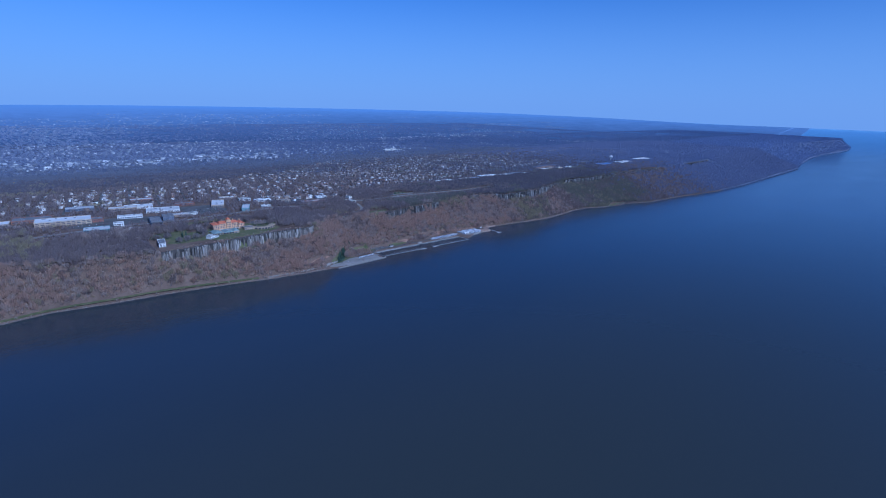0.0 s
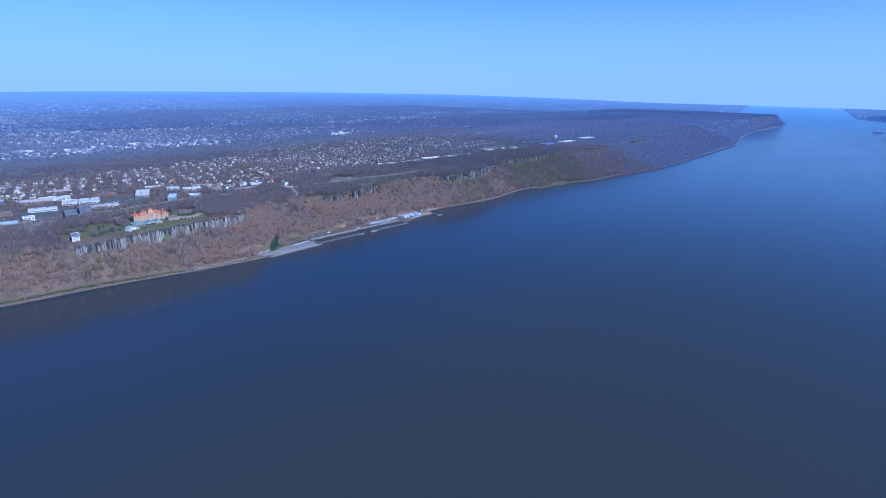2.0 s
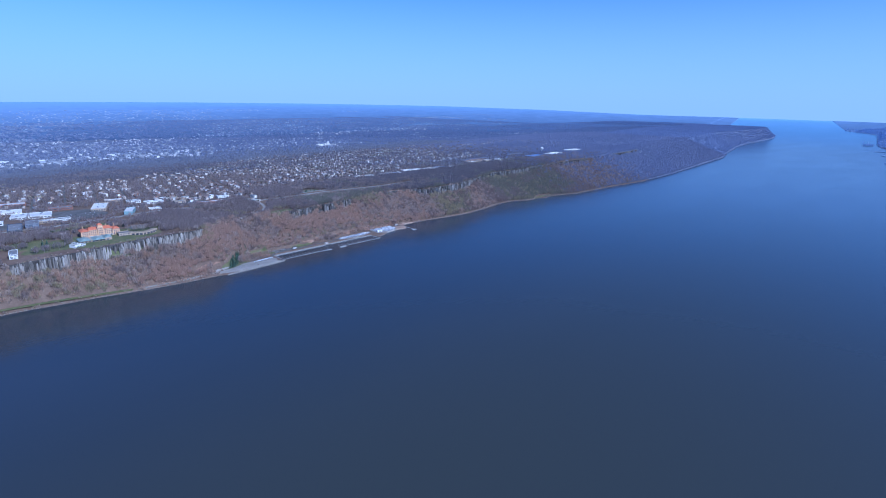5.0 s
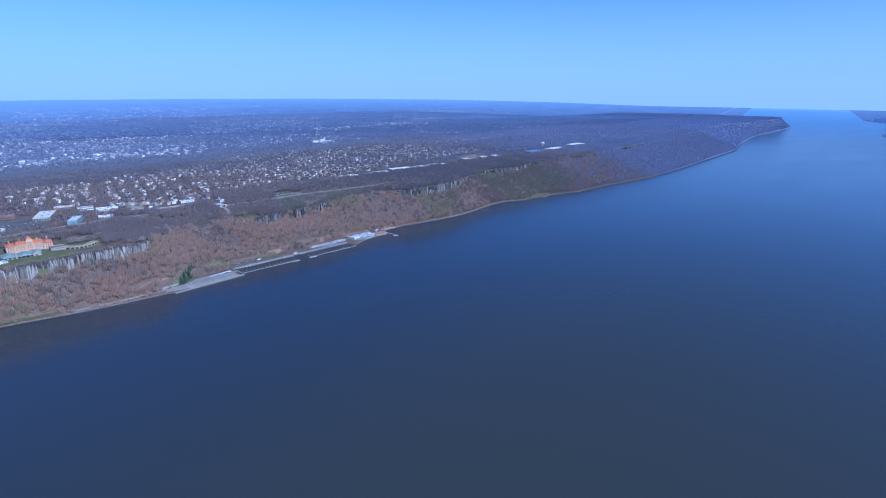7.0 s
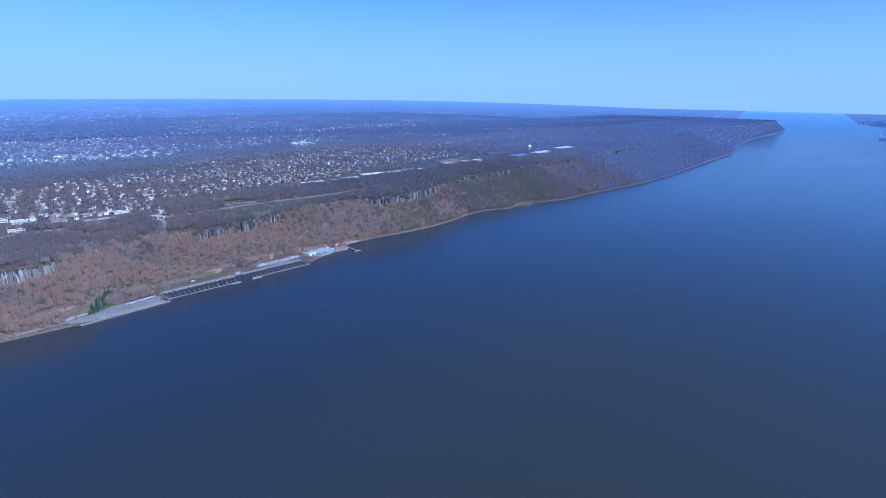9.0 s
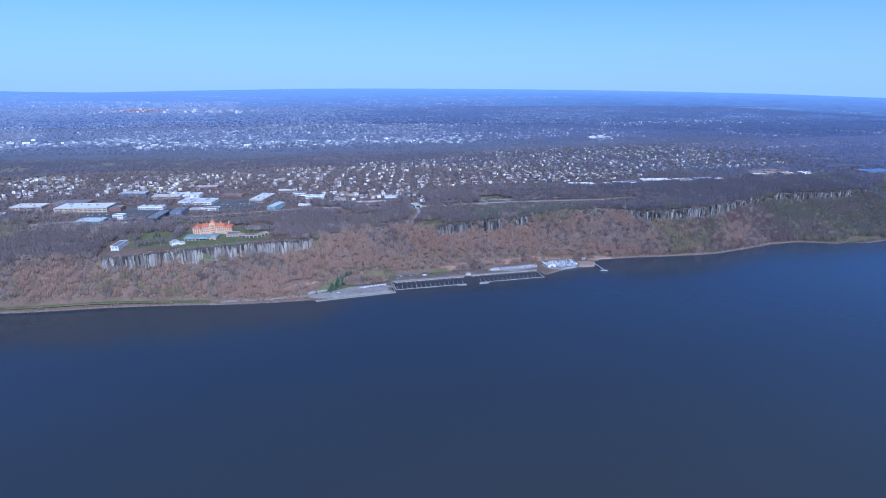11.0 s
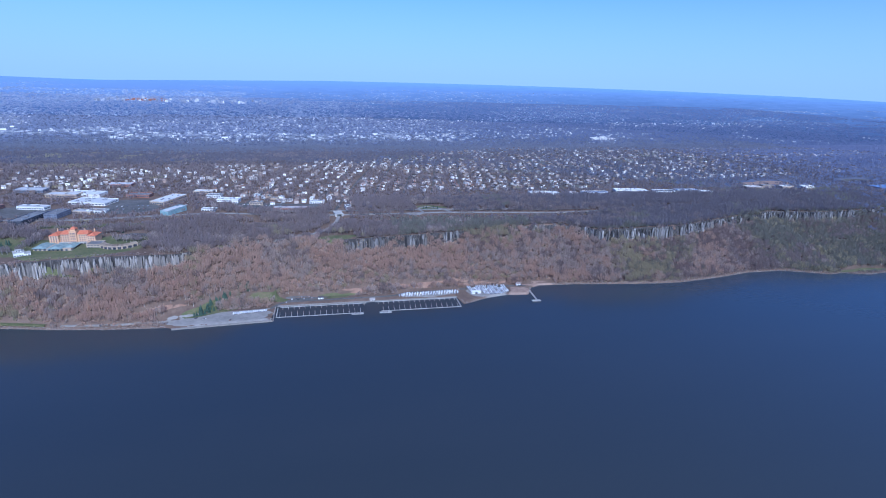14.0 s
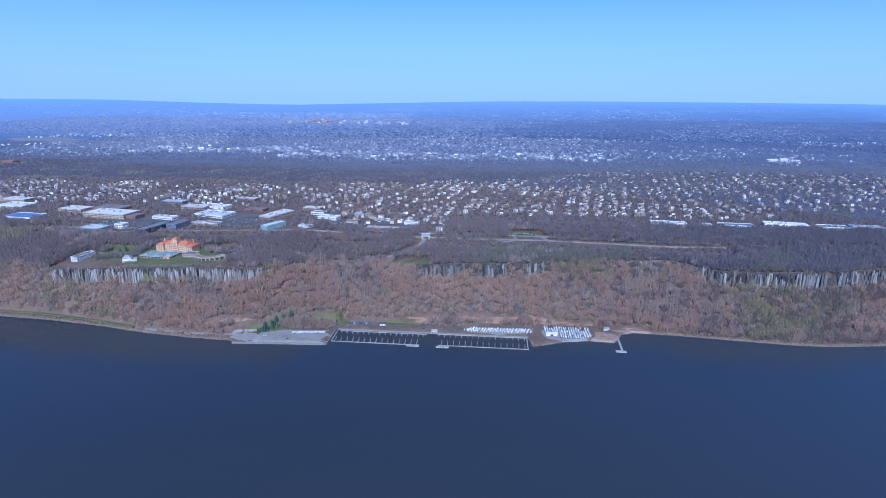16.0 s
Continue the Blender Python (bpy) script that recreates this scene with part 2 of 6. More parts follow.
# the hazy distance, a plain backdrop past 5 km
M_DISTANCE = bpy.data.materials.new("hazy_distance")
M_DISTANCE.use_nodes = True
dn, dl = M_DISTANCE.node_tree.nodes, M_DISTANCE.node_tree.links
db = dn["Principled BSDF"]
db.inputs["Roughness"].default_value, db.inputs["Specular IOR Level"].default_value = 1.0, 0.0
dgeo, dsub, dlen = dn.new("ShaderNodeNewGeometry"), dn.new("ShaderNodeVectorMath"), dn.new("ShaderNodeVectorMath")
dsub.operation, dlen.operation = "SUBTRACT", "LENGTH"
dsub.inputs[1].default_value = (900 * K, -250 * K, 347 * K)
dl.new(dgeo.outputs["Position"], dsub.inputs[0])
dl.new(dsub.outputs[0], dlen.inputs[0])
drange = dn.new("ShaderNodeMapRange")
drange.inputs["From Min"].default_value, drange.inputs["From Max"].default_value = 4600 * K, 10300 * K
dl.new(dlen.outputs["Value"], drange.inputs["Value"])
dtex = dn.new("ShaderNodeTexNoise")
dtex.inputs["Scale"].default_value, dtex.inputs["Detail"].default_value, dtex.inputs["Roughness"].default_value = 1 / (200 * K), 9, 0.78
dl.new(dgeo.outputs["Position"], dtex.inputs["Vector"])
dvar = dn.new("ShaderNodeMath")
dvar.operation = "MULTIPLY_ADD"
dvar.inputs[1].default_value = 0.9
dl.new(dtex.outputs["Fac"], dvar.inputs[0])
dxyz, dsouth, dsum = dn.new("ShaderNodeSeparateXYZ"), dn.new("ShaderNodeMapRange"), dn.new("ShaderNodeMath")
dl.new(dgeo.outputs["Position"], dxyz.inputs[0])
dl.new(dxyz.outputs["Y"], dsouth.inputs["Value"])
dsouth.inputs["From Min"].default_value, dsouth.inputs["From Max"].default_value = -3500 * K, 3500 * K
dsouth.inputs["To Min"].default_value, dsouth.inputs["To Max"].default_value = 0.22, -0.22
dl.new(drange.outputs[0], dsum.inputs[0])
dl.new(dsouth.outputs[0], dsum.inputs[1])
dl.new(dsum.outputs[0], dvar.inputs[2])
# distance haze put into the base colour, paler farther out
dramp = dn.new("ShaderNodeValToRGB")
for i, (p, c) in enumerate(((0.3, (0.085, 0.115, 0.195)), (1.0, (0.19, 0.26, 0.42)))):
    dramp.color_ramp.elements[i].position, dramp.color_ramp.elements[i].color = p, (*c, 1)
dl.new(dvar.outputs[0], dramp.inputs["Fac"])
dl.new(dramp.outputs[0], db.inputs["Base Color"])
# haze glow: blue emission that grows towards the horizon
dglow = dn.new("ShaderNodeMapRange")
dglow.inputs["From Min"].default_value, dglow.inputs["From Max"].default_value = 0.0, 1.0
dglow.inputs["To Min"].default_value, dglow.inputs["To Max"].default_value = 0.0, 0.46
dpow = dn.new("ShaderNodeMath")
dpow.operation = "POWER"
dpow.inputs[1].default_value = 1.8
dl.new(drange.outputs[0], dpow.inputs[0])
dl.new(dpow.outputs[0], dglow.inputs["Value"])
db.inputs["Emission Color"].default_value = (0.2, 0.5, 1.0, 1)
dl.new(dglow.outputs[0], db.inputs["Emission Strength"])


def water(name, backdrop=False):
    """River water: dark silt under a ruffled surface. backdrop: the hazy reach past 4.5 km, its haze a glow growing
    with distance.
    """
    m = bpy.data.materials.new(name)
    m.use_nodes = True
    n, l = m.node_tree.nodes, m.node_tree.links
    b = n["Principled BSDF"]
    b.inputs["IOR"].default_value = 1.33
    geo, place = n.new("ShaderNodeNewGeometry"), n.new("ShaderNodeMapping")
    l.new(geo.outputs["Position"], place.inputs["Vector"])
    place.inputs["Rotation"].default_value, place.inputs["Scale"].default_value = (0, 0, radians(25)), (1, 0.35, 1)

    def noise_at(size, detail):
        tex = n.new("ShaderNodeTexNoise")
        tex.inputs["Scale"].default_value, tex.inputs["Detail"].default_value = 1 / (size * K), detail
        l.new(place.outputs[0], tex.inputs["Vector"])
        return tex.outputs["Fac"]

    silt = n.new("ShaderNodeValToRGB")
    for i, (p, c) in enumerate(((0.3, WATER_SILT[0]), (0.7, WATER_SILT[1]))):
        silt.color_ramp.elements[i].position, silt.color_ramp.elements[i].color = p, (*c, 1)
    l.new(noise_at(420, 4), silt.inputs["Fac"])
    # browner water in the channel
    xyz, channel, mix = n.new("ShaderNodeSeparateXYZ"), n.new("ShaderNodeMapRange"), n.new("ShaderNodeMix")
    l.new(geo.outputs["Position"], xyz.inputs[0])
    l.new(xyz.outputs["X"], channel.inputs["Value"])
    channel.inputs["From Min"].default_value, channel.inputs["From Max"].default_value = 180 * K, 760 * K
    channel.inputs["To Max"].default_value, channel.interpolation_type, mix.data_type = 0.85, "SMOOTHSTEP", "RGBA"
    l.new(channel.outputs[0], mix.inputs["Factor"])
    l.new(silt.outputs[0], mix.inputs["A"])
    mix.inputs["B"].default_value = (*WATER_CHANNEL, 1)
    # haze upstream, painted into the water as a bluer, lighter colour
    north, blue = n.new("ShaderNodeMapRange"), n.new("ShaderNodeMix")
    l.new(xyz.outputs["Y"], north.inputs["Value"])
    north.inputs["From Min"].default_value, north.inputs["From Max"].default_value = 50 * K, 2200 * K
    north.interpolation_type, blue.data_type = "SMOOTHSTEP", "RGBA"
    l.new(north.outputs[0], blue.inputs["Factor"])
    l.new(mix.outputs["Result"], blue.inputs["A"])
    blue.inputs["B"].default_value = (*WATER_HAZE, 1)
    l.new(blue.outputs["Result"], b.inputs["Base Color"])
    # wind streaks: rougher and smoother lanes
    gust = n.new("ShaderNodeMapRange")
    gust.inputs["From Min"].default_value, gust.inputs["From Max"].default_value = 0.3, 0.7
    gust.inputs["To Min"].default_value, gust.inputs["To Max"].default_value = 0.17, 0.2
    l.new(noise_at(150, 5), gust.inputs["Value"])
    l.new(gust.outputs[0], b.inputs["Roughness"])
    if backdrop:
        # haze over the far reach, painted on as pale blue emission
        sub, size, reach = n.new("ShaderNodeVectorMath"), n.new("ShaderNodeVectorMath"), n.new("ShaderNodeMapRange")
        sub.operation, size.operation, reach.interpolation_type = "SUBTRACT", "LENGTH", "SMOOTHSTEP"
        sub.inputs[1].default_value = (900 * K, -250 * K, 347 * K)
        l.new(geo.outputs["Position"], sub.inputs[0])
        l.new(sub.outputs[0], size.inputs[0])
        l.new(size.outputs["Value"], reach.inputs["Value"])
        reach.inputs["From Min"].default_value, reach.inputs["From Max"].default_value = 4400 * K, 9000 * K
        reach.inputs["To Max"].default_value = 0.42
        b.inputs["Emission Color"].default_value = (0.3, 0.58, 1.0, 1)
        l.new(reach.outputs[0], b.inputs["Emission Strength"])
    swell, chop = n.new("ShaderNodeBump"), n.new("ShaderNodeBump")
    swell.inputs["Strength"].default_value, swell.inputs["Distance"].default_value = 0.25, 0.6 * K
    chop.inputs["Strength"].default_value, chop.inputs["Distance"].default_value = 0.25, 0.4 * K
    l.new(noise_at(38, 3), swell.inputs["Height"])
    l.new(noise_at(6, 3), chop.inputs["Height"])
    l.new(swell.outputs[0], chop.inputs["Normal"])
    l.new(chop.outputs[0], b.inputs["Normal"])
    return m


WATER_HAZE = (0.059, 0.087, 0.134)
WATER_SILT, WATER_CHANNEL = ((0.031, 0.041, 0.054), (0.041, 0.05, 0.061)), (0.045, 0.051, 0.045)
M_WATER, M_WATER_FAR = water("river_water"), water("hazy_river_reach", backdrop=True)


# ---- plan: shore, cliff edge, heights, all by the northing y ----
def table(*pairs):
    ys, xs = np.array(pairs[0::2], float), np.array(pairs[1::2], float)
    return lambda y: np.interp(y, ys, xs)


shore = table(-45000, -60, -1200, -60, -712, -45, -644, -57, -564, -46, -448, -38, -350, -24, -280, -10, -206, -1, -140, 3, -134, 10, -95, 7,
              -3, 1, 0, -50, 284, -53, 288, -20, 335, -42, 371, -49, 405, -46, 420, -74, 438, -84, 502, -80, 578, -72, 651, -65, 700, -64, 777, -75,
              870, -95, 950, -97, 1030, -64, 1062, -68, 1112, -53, 1160, -60, 1280, -25, 1500, -20, 1796, 5, 2150, -10, 2700, -60, 3290, -110,
              3600, -190, 4300, -320, 4760, -370, 5700, -400, 6150, -470, 6400, -800, 7200, -1250, 9000, -1750, 12000, -2500, 20000, -4500, 45000, -10700)
east_bank = table(-45000, 1700, 3000, 1500, 3300, 950, 3600, 800, 4200, 740, 4700, 620, 5460, 450, 6500, 350, 7500, 250, 8300, -150, 12450, -900, 20000, -2500, 45000, -6000)
edge = table(-45000, -190, -900, -150, -700, -130, -600, -95, -470, -74, -365, -70, -264, -84, -144, -92, -60, -165, -30, -182, 110, -155, 300, -175, 430, -205, 525, -212, 585, -160,
             760, -165, 840, -195, 1040, -250, 1170, -228, 1412, -242, 1800, -235, 2150, -250, 2700, -300, 3290, -370, 4300, -530, 5000, -530, 5700, -520, 6150, -560, 6400, -900, 7200, -1550, 9000, -2050, 12000, -2800, 20000, -4800, 45000, -11000)
edge_height = table(-45000, 60, -2500, 60, -900, 70, -450, 72, -350, 77, -250, 78, -140, 76, -40, 68, 100, 72, 300, 75, 560, 75, 830, 78, 1200, 82, 1800, 90, 3000, 96, 5000, 92, 6200, 84, 6500, 60, 7400, 20, 45000, 20)
plateau = table(-45000, 70, -2500, 75, -900, 86, -450, 88, -150, 86, 0, 79, 900, 79, 1500, 86, 3000, 98, 5000, 94, 6200, 84, 6500, 60, 7400, 20, 45000, 20)
face = table(-900, 4, -480, 4, -455, 10, -380, 17, -250, 20, -160, 18, -125, 8, -100, 3, 90, 3, 115, 14, 200, 18, 300, 15, 330, 7, 420, 7, 550, 9, 562, 16, 700, 20, 830, 17, 850, 13, 990, 13, 1010, 18, 1250, 18,
             1280, 10, 1480, 10, 1500, 14, 1720, 14, 1740, 5, 1980, 5, 2000, 14, 2300, 14, 2320, 6, 9000, 10)
bench = table(-900, 5, -160, 6, -134, 26, -60, 62, -6, 62, 0, 26, 284, 28, 290, 66, 405, 42, 425, 12, 445, 5, 1040, 5, 1060, 22, 1200, 22, 1230, 5)
CENTRE, EYE_LEVEL = np.array([900.0, -250.0]), 347.0
# how far the horizon's hills and haze lie under the eye's level, by heading
skyline = table(-180, 0.7, -133, 0.64, -123, 0.75, -115, 1.06, -107, 1.25, -97, 1.05, -88, 0.85, -80, 0.78, -70, 0.74, -58, 0.74, -45, 0.82, -34, 1.05, -24, 1.36, -14, 1.42, -4, 1.5, 20, 1.5, 60, 1.2, 180, 0.7)


def smooth(a, b, v):
    s = np.clip((v - a) / (b - a), 0, 1)
    return s * s * (3 - 2 * s)


def bumps(x, y, size, seed=0):
    """Smooth random heights from -1 to 1 over the plan."""
    x, y = np.asarray(x, float) / size, np.asarray(y, float) / size
    i, j = np.floor(x), np.floor(y)
    u, v = x - i, y - j
    u, v = u * u * (3 - 2 * u), v * v * (3 - 2 * v)
    rnd = lambda a, b: np.abs(np.sin(a * 127.1 + b * 311.7 + seed * 74.7) * 43758.5453) % 1.0
    return 2 * ((rnd(i, j) * (1 - u) + rnd(i + 1, j) * u) * (1 - v) + (rnd(i, j + 1) * (1 - u) + rnd(i + 1, j + 1) * u) * v) - 1


def ground(x, y):
    x, y = np.asarray(x, float), np.asarray(y, float)
    s, e = shore(y), edge(y)
    u, wide = s - x, np.maximum(s - e, 20)
    top, high, cliff, flat = edge_height(y), plateau(y), face(y), bench(y)
    talus = 2.2 + (top - cliff - 2.2) * np.clip((u - flat) / np.maximum(wide - 1.5 - flat, 5), 0, 1) ** 1.15
    rise = talus + cliff * np.clip((u - wide + 1.5) / 4.0, 0, 1)
    back = np.maximum(u - wide, 0)
    upland = top + (high - top) * smooth(0, 220, back)
    west = smooth(520, 2050, back)
    upland = upland * (1 - west) + 6 * west
    rough = bumps(x, y, 23, 1) * 1.3 + bumps(x, y, 60, 2) * 1.5
    land = np.where(u < wide + 2.5, rise + rough * np.clip((u - flat - 4) / 20, 0, 1), upland + bumps(x, y, 90, 3) * 1.5 * smooth(150, 300, back) + bumps(x, y, 700, 5) * 5 * smooth(400, 900, back))
    land = np.where(u < 3, -3.5 + 5.7 * np.clip((u + 2.5) / 5.5, 0, 1), land)
    b = x - east_bank(y)
    east = np.clip(b / 4 - 3, -3, 3) + 55 * smooth(60, 900, b) + bumps(x, y, 500, 8) * 12 * smooth(100, 600, b)
    return np.where(b > -1, east, land)


def far(v):
    """Draws the distance past 4.5 km together, along the lines of sight from the middle of the flight, so that 45 km fit into 10 km."""
    v = np.array(v, float)
    d = v[:, :2] - CENTRE
    dist = np.maximum(np.hypot(d[:, 0], d[:, 1]), 1e-6)
    near = np.linspace(4500, 10300, 400)
    r = np.where(dist < 4500, dist, np.interp(dist, near + 1.8e-7 * (near - 4500) ** 3, near))
    k = r / dist
    cap = EYE_LEVEL - r * np.tan(np.radians(skyline(np.degrees(np.arctan2(d[:, 0], d[:, 1])))))
    z = EYE_LEVEL - (EYE_LEVEL - v[:, 2]) * k
    return np.column_stack([CENTRE + d * k[:, None], np.where(dist > 4500, np.minimum(z, cap) - np.where(v[:, 2] < -1, 14, 0), z)])


# ---- builders ----
def sheet(name, verts, faces, materials, index=None, soft=False):
    """One mesh object from arrays in plan metres."""
    verts, faces = np.asarray(verts, float), np.asarray(faces, np.int32)
    me = bpy.data.meshes.new(name)
    n, k = len(faces), faces.shape[1]
    me.vertices.add(len(verts))
    me.vertices.foreach_set("co", (far(verts) * K).astype(np.float32).ravel())
    me.loops.add(n * k)
    me.loops.foreach_set("vertex_index", faces.ravel())
    me.polygons.add(n)
    me.polygons.foreach_set("loop_start", np.arange(0, n * k, k, dtype=np.int32))
    for m in materials if isinstance(materials, (list, tuple)) else [materials]:
        me.materials.append(m)
    if index is not None:
        me.polygons.foreach_set("material_index", np.asarray(index, np.int32))
    me.polygons.foreach_set("use_smooth", np.full(n, soft))
    me.update(calc_edges=True)
    return new(name, me)


def thing(name, x, y, z, turn=0.0, label="", category="", group="", kind=""):
    """An Empty at the base of a thing, in plan metres."""
    ob = new(name)
    ob.matrix_basis = pose(K * x, K * y, K * z, 0, 0, turn)
    return tagged(ob, label, category, group, kind)


def part(name, bm, material, parent, label="", at=None):
    """Links a bmesh in plan metres as one mesh under a thing or a part."""
    me = bpy.data.meshes.new(name)
    bmesh.ops.scale(bm, vec=(K, K, K), verts=bm.verts)
    bmesh.ops.recalc_face_normals(bm, faces=bm.faces)
    bm.to_mesh(me)
    bm.free()
    me.materials.append(material)
    ob = new(name, me)
    ob.parent = parent
    if at is not None:
        ob.location = Vector(at) * K
    return tagged(ob, label)


def again(ob, parent, at, turn=0.0):
    """The same mesh as another part."""
    o = new(ob.name.split(".")[0], ob.data)
    o.parent = parent
    o.matrix_basis = pose(at[0] * K, at[1] * K, at[2] * K, 0, 0, turn)
    return o


def box(bm, x0, x1, y0, y1, z0, z1, taper=0.0):
    t = taper
    vs = [bm.verts.new(p) for p in ((x0, y0, z0), (x1, y0, z0), (x1, y1, z0), (x0, y1, z0), (x0 + t, y0 + t, z1), (x1 - t, y0 + t, z1), (x1 - t, y1 - t, z1), (x0 + t, y1 - t, z1))]
    for f in ((3, 2, 1, 0), (4, 5, 6, 7), (0, 1, 5, 4), (1, 2, 6, 5), (2, 3, 7, 6), (3, 0, 4, 7)):
        bm.faces.new([vs[i] for i in f])
    return bm


def boxes(*dims):
    bm = bmesh.new()
    for d in dims:
        box(bm, *d)
    return bm


def prism(bm, profile, y0, y1):
    """A profile of (x, z) points drawn along y."""
    a, b = [bm.verts.new((x, y0, z)) for x, z in profile], [bm.verts.new((x, y1, z)) for x, z in profile]
    bm.faces.new(a)
    bm.faces.new(b[::-1])
    for i in range(len(profile)):
        j = (i + 1) % len(profile)
        bm.faces.new((a[j], a[i], b[i], b[j]))
    return bm


def hip(bm, x0, x1, y0, y1, z, rise, inset):
    """A hipped roof with its ridge along the longer side."""
    long_x = x1 - x0 > y1 - y0
    if long_x:
        c = (y0 + y1) / 2
        ridge = [(x0 + inset, c, z + rise), (x1 - inset, c, z + rise)]
    else:
        c = (x0 + x1) / 2
        ridge = [(c, y0 + inset, z + rise), (c, y1 - inset, z + rise)]
    v = [bm.verts.new(p) for p in ((x0, y0, z), (x1, y0, z), (x1, y1, z), (x0, y1, z), *ridge)]
    for f in (((0, 1, 5, 4), (1, 2, 5), (2, 3, 4, 5), (3, 0, 4)) if long_x else ((0, 1, 4), (1, 2, 5, 4), (2, 3, 5), (3, 0, 4, 5))):
        bm.faces.new([v[i] for i in f])
    bm.faces.new([v[i] for i in (3, 2, 1, 0)])
    return bm


def tube(bm, x, y, z0, z1, r0, r1, sides=8):
    bmesh.ops.create_cone(bm, cap_ends=True, segments=sides, radius1=r0, radius2=r1, depth=z1 - z0, matrix=Matrix.Translation((x, y, (z0 + z1) / 2)))
    return bm


# what the plan keeps free of trees
CELL, BUSY0 = 4.0, np.array([-1800.0, -1500.0])
busy = np.zeros((470, 1000), bool)


def keep_free(x, y, half_x, half_y, turn=0.0):
    n = int(max(half_x, half_y) * 2 / CELL * 1.5) + 2
    a, b = np.meshgrid(np.linspace(-half_x, half_x, n), np.linspace(-half_y, half_y, n))
    c, s = math.cos(radians(turn)), math.sin(radians(turn))
    i = ((x + a * c - b * s - BUSY0[0]) / CELL).astype(int)
    j = ((y + a * s + b * c - BUSY0[1]) / CELL).astype(int)
    ok = (i >= 0) & (j >= 0) & (i < busy.shape[0]) & (j < busy.shape[1])
    busy[i[ok], j[ok]] = True


def is_free(x, y):
    i, j = ((x - BUSY0[0]) / CELL).astype(int), ((y - BUSY0[1]) / CELL).astype(int)
    ok = (i >= 0) & (j >= 0) & (i < busy.shape[0]) & (j < busy.shape[1])
    return ~(ok & busy[np.clip(i, 0, busy.shape[0] - 1), np.clip(j, 0, busy.shape[1] - 1)])


def base(x, y, half=6.0):
    """The lowest ground under a footprint."""
    return float(np.min(ground(np.array([x, x - half, x + half, x, x]), np.array([y, y, y, y - half, y + half]))))


# ---- ground and river ----
def make_ground():
    ys = np.concatenate([-np.geomspace(1000, 44000, 60)[::-1], np.arange(-990, 1401, 6.0), np.geomspace(1412, 44000, 170)])
    fr = np.concatenate([[-0.05, 0.0, 0.03], np.linspace(0.08, 1, 22)])
    out = np.concatenate([[-1.4, 0.2, 1.8, 2.8, 6], np.arange(12, 240, 12.0), np.arange(240, 2400, 40.0), np.geomspace(2450, 44000, 60)])
    rows = []
    for y in ys:
        s, w = float(shore(y)), max(float(shore(y) - edge(y)), 20)
        u = np.concatenate([fr * (w - 2.2), w + out])
        east = float(east_bank(y)) + np.concatenate([[-30, -2, 4, 10, 20], np.arange(40, 1200, 60.0), np.geomspace(1250, 44000, 26)])
        rows.append(np.concatenate([(s - u)[::-1], [s + 3, s + 12], east]))
    xs = np.array(rows)
    yy = np.repeat(ys[:, None], xs.shape[1], 1)
    z = ground(xs, yy)
    z[:, len(fr) + len(out) + 1] = -4.0
    v = np.column_stack([xs.ravel(), yy.ravel(), z.ravel()])
    a, b = xs.shape
    i = (np.arange(a - 1)[:, None] * b + np.arange(b - 1)).ravel()
    quads = np.column_stack([i, i + b, i + b + 1, i + 1])[:, ::-1]
    mid = v[quads].mean(1)
    dist = np.hypot(mid[:, 0] - CENTRE[0], mid[:, 1] - CENTRE[1])
    # cliff wall behind the columns, where crevice shade is painted as dark rock
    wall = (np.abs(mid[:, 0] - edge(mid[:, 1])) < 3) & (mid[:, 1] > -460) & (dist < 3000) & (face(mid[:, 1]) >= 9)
    slope = (mid[:, 0] > edge(mid[:, 1]) - 260) & (mid[:, 0] < shore(mid[:, 1]) + 5) & (dist < 2300)
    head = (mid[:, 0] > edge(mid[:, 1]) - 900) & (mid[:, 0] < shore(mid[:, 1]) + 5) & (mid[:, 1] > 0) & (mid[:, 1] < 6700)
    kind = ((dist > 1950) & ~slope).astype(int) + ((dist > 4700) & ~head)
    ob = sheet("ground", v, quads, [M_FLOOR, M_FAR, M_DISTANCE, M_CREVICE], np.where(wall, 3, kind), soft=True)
    tagged(ob, "brown wooded ground rising from the river to a plateau", "ground", kind="structure")


make_ground()
ang = np.radians(np.arange(0, 360, 4))
na = len(ang)
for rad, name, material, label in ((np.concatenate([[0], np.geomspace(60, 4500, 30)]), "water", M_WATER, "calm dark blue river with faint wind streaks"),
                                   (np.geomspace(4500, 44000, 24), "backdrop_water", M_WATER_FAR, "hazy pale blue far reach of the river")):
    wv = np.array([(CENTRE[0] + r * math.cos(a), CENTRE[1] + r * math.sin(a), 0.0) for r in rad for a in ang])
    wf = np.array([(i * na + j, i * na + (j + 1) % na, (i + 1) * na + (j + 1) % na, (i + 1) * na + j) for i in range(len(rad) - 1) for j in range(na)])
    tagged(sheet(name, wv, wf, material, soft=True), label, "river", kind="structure")


